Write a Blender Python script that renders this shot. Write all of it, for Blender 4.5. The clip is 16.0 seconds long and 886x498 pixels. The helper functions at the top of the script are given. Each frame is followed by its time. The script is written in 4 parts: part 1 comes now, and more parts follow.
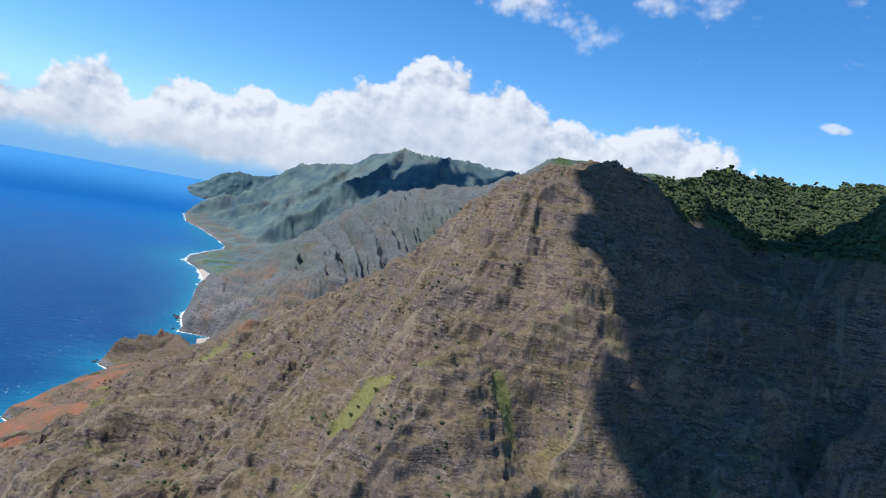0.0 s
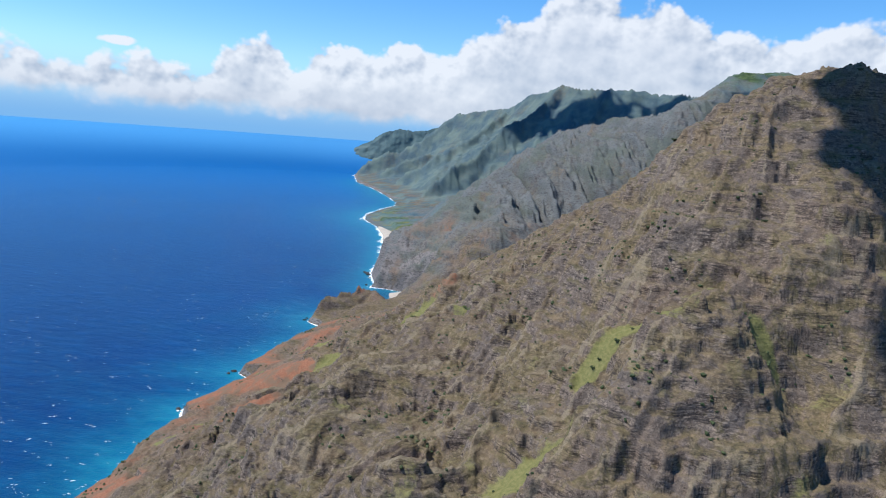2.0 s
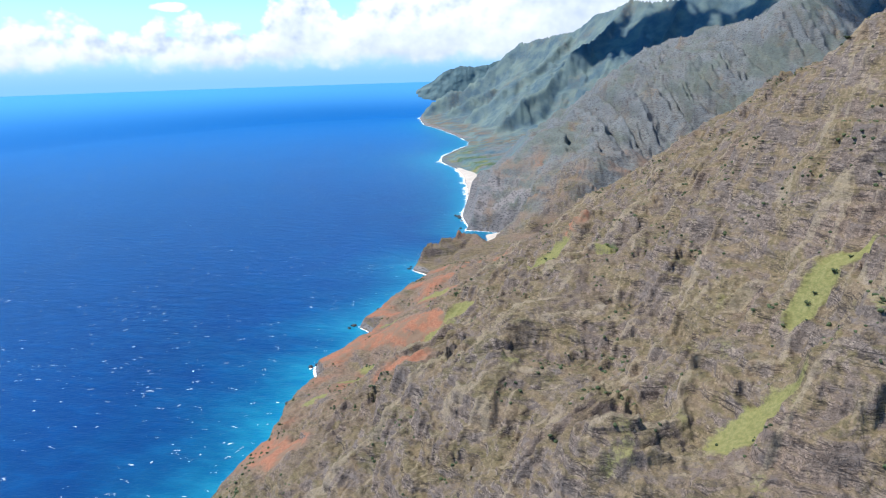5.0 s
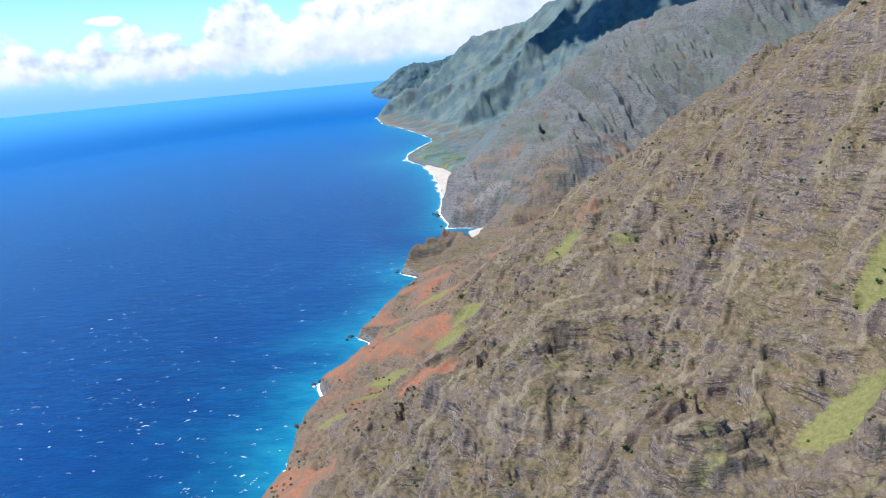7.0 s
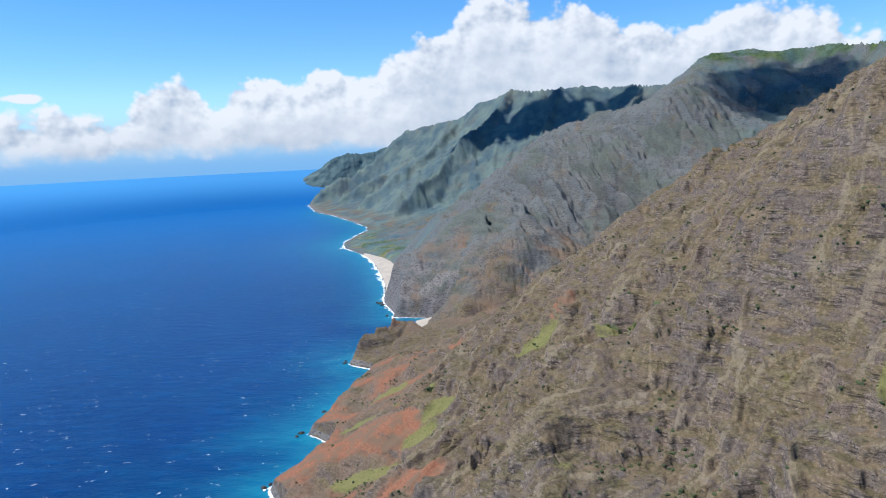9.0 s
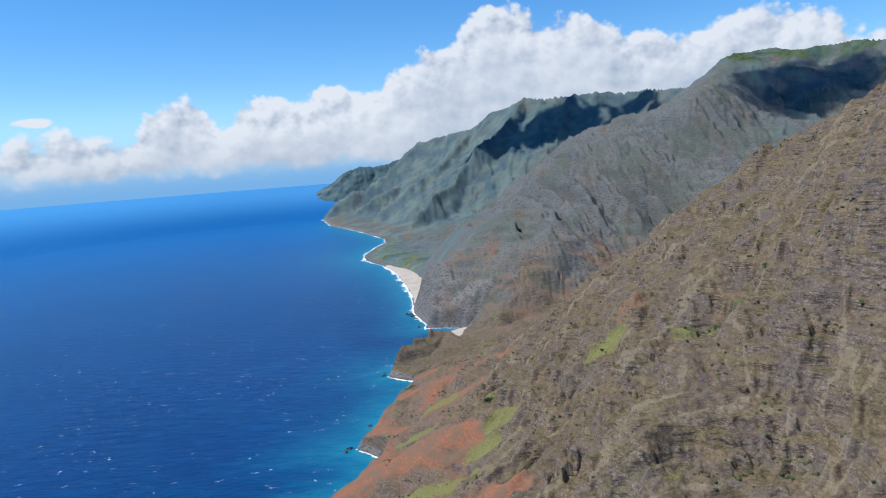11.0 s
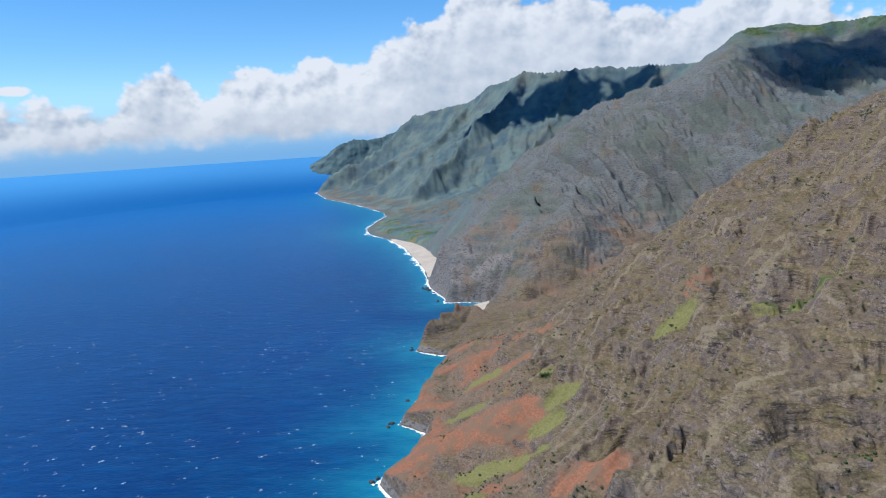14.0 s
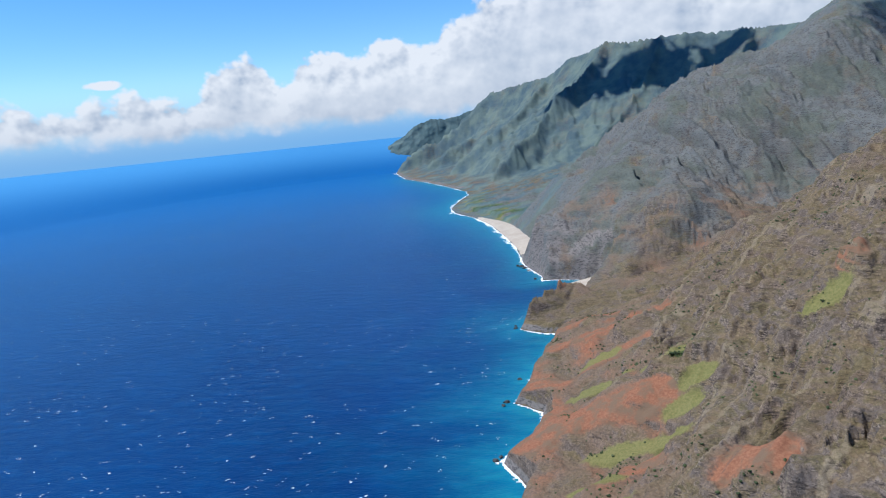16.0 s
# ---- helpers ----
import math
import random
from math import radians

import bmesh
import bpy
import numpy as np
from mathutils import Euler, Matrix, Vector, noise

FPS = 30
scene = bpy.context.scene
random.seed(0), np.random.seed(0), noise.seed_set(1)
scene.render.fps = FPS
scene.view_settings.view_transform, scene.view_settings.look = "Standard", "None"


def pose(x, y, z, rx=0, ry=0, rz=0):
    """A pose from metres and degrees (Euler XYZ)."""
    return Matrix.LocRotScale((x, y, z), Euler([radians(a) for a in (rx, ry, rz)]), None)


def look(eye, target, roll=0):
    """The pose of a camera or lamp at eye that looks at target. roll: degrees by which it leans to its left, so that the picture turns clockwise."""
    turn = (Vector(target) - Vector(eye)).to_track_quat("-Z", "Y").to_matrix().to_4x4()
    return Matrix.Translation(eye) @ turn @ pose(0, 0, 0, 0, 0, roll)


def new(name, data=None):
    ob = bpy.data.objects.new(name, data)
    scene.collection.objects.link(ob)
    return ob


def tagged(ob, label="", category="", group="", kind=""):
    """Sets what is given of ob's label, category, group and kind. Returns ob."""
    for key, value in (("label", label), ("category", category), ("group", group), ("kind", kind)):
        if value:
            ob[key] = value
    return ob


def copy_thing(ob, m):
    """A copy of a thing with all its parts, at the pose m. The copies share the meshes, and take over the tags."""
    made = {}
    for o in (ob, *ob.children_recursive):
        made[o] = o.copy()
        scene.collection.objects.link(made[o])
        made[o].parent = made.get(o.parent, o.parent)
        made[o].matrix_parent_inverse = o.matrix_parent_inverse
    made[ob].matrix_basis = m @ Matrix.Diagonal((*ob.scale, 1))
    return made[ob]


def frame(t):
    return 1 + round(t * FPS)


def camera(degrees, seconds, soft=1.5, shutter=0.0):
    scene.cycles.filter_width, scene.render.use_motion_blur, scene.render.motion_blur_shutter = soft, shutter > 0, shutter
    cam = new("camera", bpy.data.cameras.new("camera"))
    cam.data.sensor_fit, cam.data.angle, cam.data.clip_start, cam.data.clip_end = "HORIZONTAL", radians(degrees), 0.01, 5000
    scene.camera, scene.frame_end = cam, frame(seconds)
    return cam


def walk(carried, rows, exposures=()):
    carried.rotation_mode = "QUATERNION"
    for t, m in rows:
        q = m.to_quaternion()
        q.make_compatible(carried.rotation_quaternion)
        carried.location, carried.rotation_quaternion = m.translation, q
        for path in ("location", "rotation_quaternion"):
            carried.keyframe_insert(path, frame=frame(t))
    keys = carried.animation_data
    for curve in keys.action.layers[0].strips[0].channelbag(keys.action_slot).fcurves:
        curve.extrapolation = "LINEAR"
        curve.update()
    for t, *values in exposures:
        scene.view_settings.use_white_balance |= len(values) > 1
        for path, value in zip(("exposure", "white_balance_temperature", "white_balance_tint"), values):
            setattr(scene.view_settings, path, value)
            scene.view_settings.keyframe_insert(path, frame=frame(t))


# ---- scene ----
cam = camera(67.5, 16.0, soft=1.1)

# ---- the flight along the coast ----
PATH = [
    (0.0, (17.65, -9.28, 295.91), (28.16, 90.03, 290.59), 10.36),
    (0.5, (8.77, -4.71, 294.66), (13.81, 94.80, 286.08), 8.51),
    (1.0, (0.01, 0.00, 293.29), (0.00, 99.36, 281.96), 7.85),
    (1.5, (-8.67, 4.86, 292.17), (-14.00, 103.66, 277.63), 6.04),
    (2.0, (-17.54, 9.37, 291.31), (-29.67, 107.23, 274.70), 4.26),
    (2.5, (-26.77, 12.79, 290.39), (-42.86, 109.98, 273.24), 4.65),
    (3.0, (-36.41, 15.15, 289.41), (-56.21, 111.15, 269.64), 2.77),
    (3.5, (-45.86, 17.74, 289.00), (-66.49, 113.02, 266.73), 1.12),
    (4.0, (-55.33, 20.58, 288.75), (-76.54, 115.36, 264.95), -0.43),
    (4.5, (-65.17, 23.46, 288.40), (-87.18, 117.75, 263.41), -1.67),
    (5.0, (-75.00, 26.53, 288.01), (-96.38, 120.76, 262.22), -1.77),
    (5.2, (-78.98, 28.09, 287.94), (-100.38, 122.25, 261.96), -2.31),
    (7.3, (-122.11, 47.79, 287.70), (-137.27, 142.99, 261.11), -5.56),
    (7.5, (-126.22, 49.40, 287.33), (-139.89, 145.28, 262.44), -5.02),
    (8.0, (-136.92, 52.87, 286.43), (-145.54, 150.85, 268.35), -4.26),
    (8.5, (-147.88, 56.38, 285.89), (-153.28, 155.03, 270.45), -2.12),
    (9.0, (-158.76, 60.32, 285.07), (-162.63, 159.25, 270.95), -2.79),
    (9.2, (-162.99, 61.96, 284.62), (-166.18, 160.96, 270.88), -2.92),
    (11.3, (-205.45, 78.43, 279.18), (-210.56, 177.55, 266.93), -4.55),
    (11.5, (-209.40, 79.76, 279.01), (-210.10, 178.96, 266.38), -4.42),
    (12.0, (-219.66, 82.54, 279.28), (-214.97, 181.77, 267.86), -3.76),
    (12.5, (-229.69, 84.97, 279.09), (-224.59, 184.06, 266.65), -3.30),
    (13.0, (-240.04, 87.27, 278.95), (-236.21, 186.24, 265.16), -4.74),
    (13.5, (-250.35, 89.40, 278.56), (-251.06, 188.25, 263.46), -4.83),
    (14.0, (-260.62, 91.47, 278.50), (-263.80, 190.12, 262.40), -3.67),
    (14.5, (-270.73, 93.62, 278.28), (-277.81, 192.00, 261.82), -4.03),
    (15.0, (-280.67, 95.84, 278.02), (-289.32, 194.01, 261.04), -4.78),
    (15.5, (-290.67, 98.17, 277.50), (-301.74, 195.93, 259.58), -5.79),
    (16.0, (-300.70, 100.40, 277.00), (-315.08, 197.66, 258.70), -5.73),
]
walk(cam, [(t, look(eye, target, roll)) for t, eye, target, roll in PATH],
     exposures=((0.0, 0.18, 5900, 10), (1.5, 0.18, 5900, 10), (3.5, 0.28, 5900, 10), (5.0, 0.62, 5900, 10), (7.5, 0.54, 5900, 10), (9.0, 0.22, 5900, 10), (12.5, 0.06, 5900, 10), (16.0, 0.12, 5850, 10)))

# ---- sun and sky ----
SUN_WAY = Vector((-0.47, -0.08, 0.88)).normalized()
sun = new("sun", bpy.data.lights.new("sun", "SUN"))
sun.data.energy, sun.data.angle, sun.data.color = 5.0, radians(0.55), (1.0, 0.95, 0.87)
sun.matrix_world = look(SUN_WAY * 2000, (0, 0, 0))


class Nodes:
    """Short hand for building a node tree."""

    def __init__(self, tree):
        self.tree = tree
        tree.nodes.clear()

    def add(self, kind, values=None, **settings):
        node = self.tree.nodes.new(kind)
        for key, value in settings.items():
            setattr(node, key, value)
        for key, value in (values or {}).items():
            if isinstance(value, bpy.types.NodeSocket):
                self.tree.links.new(value, node.inputs[key])
            else:
                node.inputs[key].default_value = value
        return node

    def math(self, operation, a, b=0.0, c=0.0, clamp=False):
        node = self.add("ShaderNodeMath", {0: a, 1: b, 2: c}, operation=operation)
        node.use_clamp = clamp
        return node.outputs[0]

    def span(self, x, a, b, lo=0.0, hi=1.0, soft=True):
        return self.add("ShaderNodeMapRange", {0: x, 1: a, 2: b, 3: lo, 4: hi}, interpolation_type="SMOOTHSTEP" if soft else "LINEAR").outputs[0]

    def mix(self, t, a, b, blend="MIX"):
        return self.add("ShaderNodeMix", {0: t, 6: a, 7: b}, data_type="RGBA", blend_type=blend).outputs[2]

    def noise(self, vector, scale, detail=4.0, rough=0.55, distortion=0.0):
        return self.add("ShaderNodeTexNoise", {"Vector": vector, "Scale": scale, "Detail": detail, "Roughness": rough, "Distortion": distortion}).outputs[0]

    def xyz(self, x, y, z=0.0):
        return self.add("ShaderNodeCombineXYZ", {0: x, 1: y, 2: z}).outputs[0]


world = bpy.data.worlds.new("sky")
scene.world = world
world.use_nodes = True
n = Nodes(world.node_tree)
sky = n.add("ShaderNodeTexSky", sky_type="NISHITA", sun_disc=False, sun_elevation=math.asin(SUN_WAY.z), sun_rotation=math.atan2(SUN_WAY.x, SUN_WAY.y),
            altitude=300.0, air_density=1.0, dust_density=0.0, ozone_density=4.0)
place = n.add("ShaderNodeTexCoord").outputs["Generated"]
cut = n.add("ShaderNodeSeparateXYZ", {0: place})
azimuth = n.math("MULTIPLY", n.math("ARCTAN2", cut.outputs[0], cut.outputs[1]), 57.2958)
height = n.math("MULTIPLY", n.math("ARCSINE", cut.outputs[2]), 57.2958)
# the cumulus bank along the horizon: the height of its tops by the compass
curve = n.add("ShaderNodeFloatCurve", {1: n.span(azimuth, -60, 60, soft=False)})
TOPS = [(-60, 4.2), (-48, 4.6), (-40, 4.9), (-35, 4.7), (-31.5, 4.9), (-28.5, 4.0), (-26.5, 5.2), (-25.0, 6.4), (-22, 7.1), (-20.2, 5.4), (-18, 7.0), (-14.5, 6.9), (-11, 7.8), (-8.2, 7.4),
        (-6.2, 9.2), (-3.5, 10.0), (0.5, 12.0), (3.0, 13.2), (5.5, 12.4), (9, 12.2), (12, 11.0), (16.5, 9.4), (19, 10.0), (23, 10.6), (26.5, 9.8), (29, 8.4), (32, 7.4), (38, 7.4), (48, 6.5), (60, 6.0)]
points = curve.mapping.curves[0].points
for k, (a, h) in enumerate(TOPS):
    p = points[k] if k in (0,) else points[-1] if k == len(TOPS) - 1 else points.new(0.5, 0.5)
    p.location = ((a + 60) / 120, h / 20)
curve.mapping.update()
tops = n.math("MULTIPLY", curve.outputs[0], 20.0)
flat = n.xyz(azimuth, n.math("MULTIPLY", height, 1.15))
near_sun = n.add("ShaderNodeVectorMath", {0: flat, 1: (-0.5, 0.75, 0.0)}, operation="ADD").outputs[0]


def billows(vector):
    """Heaped lumps: rounded cells of several sizes with ragged noise over them."""
    lumps = n.add("ShaderNodeTexVoronoi", {"Vector": vector, "Scale": 0.29, "Detail": 3.0, "Roughness": 0.6, "Smoothness": 0.35}, feature="SMOOTH_F1").outputs["Distance"]
    ragged = n.noise(vector, 0.21, 8.0, 0.58, 0.4)
    return n.math("ADD", n.math("MULTIPLY", n.math("SUBTRACT", 0.75, lumps), 0.55), n.math("MULTIPLY", ragged, 0.6))



here, there = billows(flat), billows(near_sun)
edge = n.math("ADD", n.math("SUBTRACT", tops, height), n.math("MULTIPLY", n.math("SUBTRACT", here, 0.22), 3.8))
over = n.span(edge, -0.05, 0.75)
under = n.span(n.math("ADD", height, n.math("MULTIPLY", n.math("SUBTRACT", here, 0.30), 1.6)), 0.2, 1.5)
bank = n.math("MULTIPLY", over, under)
# loose clouds higher up
high = n.noise(n.xyz(n.math("MULTIPLY", azimuth, 0.6), n.math("MULTIPLY", height, 1.0), 7.3), 0.16, 6.0, 0.55, 0.3)
loose = n.math("MULTIPLY", n.span(high, 0.60, 0.72), n.math("MULTIPLY", n.span(height, 13.5, 17.0), 0.75))
lens_shape = n.math("ADD", n.math("POWER", n.math("DIVIDE", n.math("ADD", azimuth, 33.4), 1.15), 2.0), n.math("POWER", n.math("DIVIDE", n.math("SUBTRACT", height, 5.35), 0.30), 2.0))
lens = n.span(n.math("ADD", lens_shape, n.math("MULTIPLY", n.math("SUBTRACT", here, 0.30), 3.0)), 1.3, 0.3)
for a, h, w, tall, lean in ((10.5, 17.6, 5.0, 1.7, -0.22), (22.5, 19.2, 5.0, 1.2, 0.0), (34.5, 11.3, 0.9, 0.3, -0.1)):
    across = n.math("SUBTRACT", azimuth, a)
    upward = n.math("SUBTRACT", n.math("SUBTRACT", height, h), n.math("MULTIPLY", across, lean))
    puff = n.math("ADD", n.math("POWER", n.math("DIVIDE", across, w), 2.0), n.math("POWER", n.math("DIVIDE", upward, tall), 2.0))
    loose = n.math("MAXIMUM", loose, n.math("MULTIPLY", n.span(n.math("ADD", puff, n.math("MULTIPLY", n.math("SUBTRACT", here, 0.26), -4.5)), 2.1, 0.0), 0.72))
cover = n.math("MAXIMUM", n.math("MAXIMUM", bank, loose), lens)
# lit heads along the rim, smoother and greyer towards the flat base
rim = n.span(edge, 0.3, 4.6, 1.0, 0.0)
broad = n.noise(flat, 0.11, 3.0, 0.5)
lit = n.math("MULTIPLY", n.math("SUBTRACT", here, there), n.math("ADD", n.math("MULTIPLY", rim, 1.7), 0.75))
lit = n.math("ADD", lit, n.math("ADD", n.math("MULTIPLY", rim, 0.34), n.span(broad, 0.35, 0.65, 0.40, 0.74)), clamp=True)
lit = n.math("MULTIPLY", lit, n.span(height, 0.8, 4.5, 0.70, 1.0))
cloud_colour = n.mix(lit, (0.44, 0.52, 0.64, 1), (1.0, 1.0, 1.0, 1))
haze = n.span(height, 6.0, -0.4, 0.0, 0.92)
deep_sky = n.add("ShaderNodeHueSaturation", {"Saturation": 1.28, "Color": sky.outputs[0]}).outputs[0]
clear = n.add("ShaderNodeBackground", {"Color": deep_sky, "Strength": 0.14})
misty = n.add("ShaderNodeBackground", {"Color": (0.165, 0.47, 0.87, 1), "Strength": 0.80})
white = n.add("ShaderNodeBackground", {"Color": cloud_colour, "Strength": 0.78})
air = n.add("ShaderNodeMixShader", {0: haze, 1: clear.outputs[0], 2: misty.outputs[0]})
both = n.add("ShaderNodeMixShader", {0: n.math("MULTIPLY", cover, 0.96), 1: air.outputs[0], 2: white.outputs[0]})
n.add("ShaderNodeOutputWorld", {0: both.outputs[0]})

# ---- materials ----


def material(name):
    m = bpy.data.materials.new(name)
    m.use_nodes = True
    return m, Nodes(m.node_tree)


def finish(n, colour, rough, bump=None, strength=0.4, distance=1.0, specular=0.3):
    values = {"Base Color": colour, "Roughness": rough, "Specular IOR Level": specular}
    if bump is not None:
        values["Normal"] = n.add("ShaderNodeBump", {"Height": bump, "Strength": strength, "Distance": distance}).outputs[0]
    n.add("ShaderNodeOutputMaterial", {0: n.add("ShaderNodeBsdfPrincipled", values).outputs[0]})


def mask(n, name):
    return n.add("ShaderNodeAttribute", attribute_name=name).outputs["Fac"]


def rock_and_growth():
    """Layered lava with dry grass on its ledges, red soil, meadow and wood where their masks say."""
    m, n = material("lava_and_grass")
    at = n.add("ShaderNodeTexCoord").outputs["Object"]
    fine = n.noise(at, 0.55, 7, 0.7)
    grit = n.noise(at, 1.6, 4, 0.72)
    mid = n.noise(at, 0.07, 6, 0.62)
    wide = n.noise(at, 0.012, 4, 0.55)
    shift = n.add("ShaderNodeVectorMath", {0: at, 1: n.add("ShaderNodeVectorMath", {0: n.xyz(mid, mid, fine), 1: (4.0, 4.0, 1.6)}, operation="MULTIPLY").outputs[0]}, operation="ADD").outputs[0]
    layer = n.noise(n.add("ShaderNodeMapping", {0: shift, 3: (0.060, 0.060, 0.50)}).outputs[0], 1.0, 4, 0.65)
    # broken blocks between the joints of the lava beds
    stones = n.add("ShaderNodeMapping", {0: shift, 3: (0.26, 0.26, 0.58)}).outputs[0]
    block = n.add("ShaderNodeTexVoronoi", {"Vector": stones, "Scale": 1.0, "Detail": 1.0, "Roughness": 0.6}, feature="F1")
    tone = n.add("ShaderNodeSeparateColor", {0: block.outputs["Color"]}).outputs[0]
    joint = n.span(n.add("ShaderNodeTexVoronoi", {"Vector": stones, "Scale": 1.0}, feature="DISTANCE_TO_EDGE").outputs["Distance"], 0.13, 0.02)
    seams = n.noise(n.add("ShaderNodeMapping", {0: at, 3: (0.028, 0.028, 0.36)}).outputs[0], 1.0, 5, 0.6, 0.5)
    seam = n.math("MULTIPLY", n.span(n.math("ABSOLUTE", n.math("SUBTRACT", seams, 0.5)), 0.040, 0.012), n.span(mid, 0.43, 0.55))
    rock = n.mix(n.span(layer, 0.38, 0.62), (0.075, 0.059, 0.049, 1), (0.174, 0.134, 0.104, 1))
    rock = n.mix(n.math("MULTIPLY", n.span(tone, 0.25, 0.95), 0.60), rock, (0.233, 0.184, 0.144, 1))
    rock = n.mix(n.math("MULTIPLY", n.span(tone, 0.45, 0.05), 0.50), rock, (0.046, 0.038, 0.033, 1))
    rock = n.mix(n.math("MULTIPLY", n.span(fine, 0.50, 0.59), 0.85), rock, (0.302, 0.239, 0.184, 1))
    rock = n.mix(n.math("MULTIPLY", n.span(wide, 0.40, 0.62), 0.40), rock, (0.206, 0.138, 0.090, 1))
    rock = n.mix(n.math("MULTIPLY", n.span(mid, 0.54, 0.40), 0.5), rock, (0.084, 0.068, 0.057, 1))
    rock = n.mix(n.math("MULTIPLY", n.span(grit, 0.47, 0.37), 0.75), rock, (0.031, 0.026, 0.023, 1))
    # patches of olive and straw-coloured grass
    bare = n.math("MULTIPLY", n.span(n.noise(at, 0.034, 7, 0.60, 1.2), 0.48, 0.56), 0.72)
    rock = n.mix(bare, rock, n.mix(n.span(fine, 0.40, 0.62), n.mix(n.span(wide, 0.42, 0.56), (0.165, 0.115, 0.067, 1), (0.130, 0.106, 0.043, 1)), (0.229, 0.169, 0.097, 1)))
    dark = n.span(n.noise(n.add("ShaderNodeMapping", {0: at, 1: (300, 70, 20), 3: (0.060, 0.060, 0.15)}).outputs[0], 1.0, 7, 0.68, 0.9), 0.545, 0.58)
    rock = n.mix(n.math("MULTIPLY", dark, 0.50), rock, n.mix(n.span(tone, 0.30, 0.90), (0.037, 0.031, 0.029, 1), (0.147, 0.121, 0.104, 1)))
    rock = n.mix(n.math("MULTIPLY", joint, n.math("MULTIPLY", n.span(mid, 0.35, 0.6, 0.15, 0.55), n.span(grit, 0.38, 0.58))), rock, (0.027, 0.023, 0.020, 1))
    rock = n.mix(n.math("MULTIPLY", seam, 0.65), rock, (0.019, 0.016, 0.016, 1))
    up = n.add("ShaderNodeSeparateXYZ", {0: n.add("ShaderNodeNewGeometry").outputs["Normal"]}).outputs[2]
    ledge = n.span(n.math("ADD", up, n.math("MULTIPLY", n.math("SUBTRACT", mid, 0.5), 1.5)), 0.66, 0.95)
    ledge = n.math("MULTIPLY", ledge, n.span(fine, 0.34, 0.52))
    dry = n.mix(n.span(mid, 0.40, 0.62), (0.188, 0.136, 0.076, 1), (0.118, 0.101, 0.041, 1))
    dry = n.mix(n.span(wide, 0.45, 0.62), dry, (0.156, 0.114, 0.067, 1))
    dry = n.mix(n.math("MULTIPLY", n.span(grit, 0.52, 0.38), 0.75), dry, (0.046, 0.045, 0.020, 1))
    colour = n.mix(n.math("MULTIPLY", ledge, 0.62), rock, dry)
    rough_edge = n.math("MULTIPLY", n.math("SUBTRACT", n.math("ADD", mid, fine), 1.0), 0.7)

    def patch(name, lo, hi):
        return n.span(n.math("ADD", mask(n, name), rough_edge), lo, hi)

    # greyer, cooler rock with distance: haze before the tower wall put into the colour
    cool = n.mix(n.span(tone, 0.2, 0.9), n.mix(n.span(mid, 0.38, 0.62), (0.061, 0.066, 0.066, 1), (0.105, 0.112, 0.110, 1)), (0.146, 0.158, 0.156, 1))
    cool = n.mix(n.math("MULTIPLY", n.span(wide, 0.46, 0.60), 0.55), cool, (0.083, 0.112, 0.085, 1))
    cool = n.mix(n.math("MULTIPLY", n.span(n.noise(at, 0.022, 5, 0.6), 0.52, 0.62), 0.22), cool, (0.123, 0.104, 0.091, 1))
    colour = n.mix(n.math("MULTIPLY", patch("hazed_rock", 0.25, 0.75), 0.80), colour, cool)
    gentle = n.span(n.math("ADD", up, n.math("MULTIPLY", n.math("SUBTRACT", fine, 0.5), 0.5)), 0.50, 0.72)
    dust = n.mix(n.span(grit, 0.35, 0.6), (0.170, 0.134, 0.085, 1), (0.297, 0.238, 0.157, 1))
    colour = n.mix(n.math("MULTIPLY", patch("back", 0.45, 0.85), n.span(tone, 0.1, 0.9, 0.22, 0.58)), colour, dust)
    earth = n.mix(n.span(fine, 0.3, 0.7), (0.136, 0.092, 0.064, 1), (0.232, 0.160, 0.112, 1))
    colour = n.mix(n.math("MULTIPLY", patch("red", 0.10, 0.45), n.math("MULTIPLY", gentle, 0.6)), colour, earth)
    soil = n.mix(n.span(fine, 0.3, 0.7), (0.196, 0.078, 0.043, 1), (0.297, 0.136, 0.076, 1))
    soil = n.mix(n.span(mid, 0.44, 0.62), soil, (0.170, 0.111, 0.070, 1))
    colour = n.mix(n.math("MULTIPLY", patch("red", 0.40, 0.75), n.math("MULTIPLY", gentle, 0.94)), colour, soil)
    meadow = n.mix(n.span(fine, 0.3, 0.7), (0.128, 0.128, 0.040, 1), (0.205, 0.188, 0.070, 1))
    colour = n.mix(n.math("MULTIPLY", patch("meadow", 0.38, 0.68), 0.92), colour, meadow)
    green = n.mix(n.span(mid, 0.35, 0.65), (0.034, 0.058, 0.020, 1), (0.090, 0.125, 0.040, 1))
    colour = n.mix(n.math("MULTIPLY", patch("wood", 0.3, 0.7), 0.92), colour, green)
    # blue of the distance haze is mixed into the far growth's base colour
    far_hazy_green = n.mix(n.span(wide, 0.35, 0.65), (0.060, 0.108, 0.128, 1), (0.132, 0.182, 0.160, 1))
    colour = n.mix(n.math("MULTIPLY", patch("hazy_growth", 0.15, 0.85), 0.85), colour, far_hazy_green)
    wet_dark_rock = n.mix(n.span(tone, 0.2, 0.9), n.mix(n.span(fine, 0.38, 0.62), (0.050, 0.045, 0.044, 1), (0.120, 0.107, 0.100, 1)), (0.200, 0.178, 0.162, 1))
    colour = n.mix(n.math("MULTIPLY", patch("wet_dark_rock", 0.35, 0.7), 0.9), colour, wet_dark_rock)
    relief = n.math("ADD", n.math("MULTIPLY", layer, 0.8), n.math("ADD", n.math("MULTIPLY", grit, 0.5), n.math("ADD", fine, n.math("MULTIPLY", mid, 0.8))))
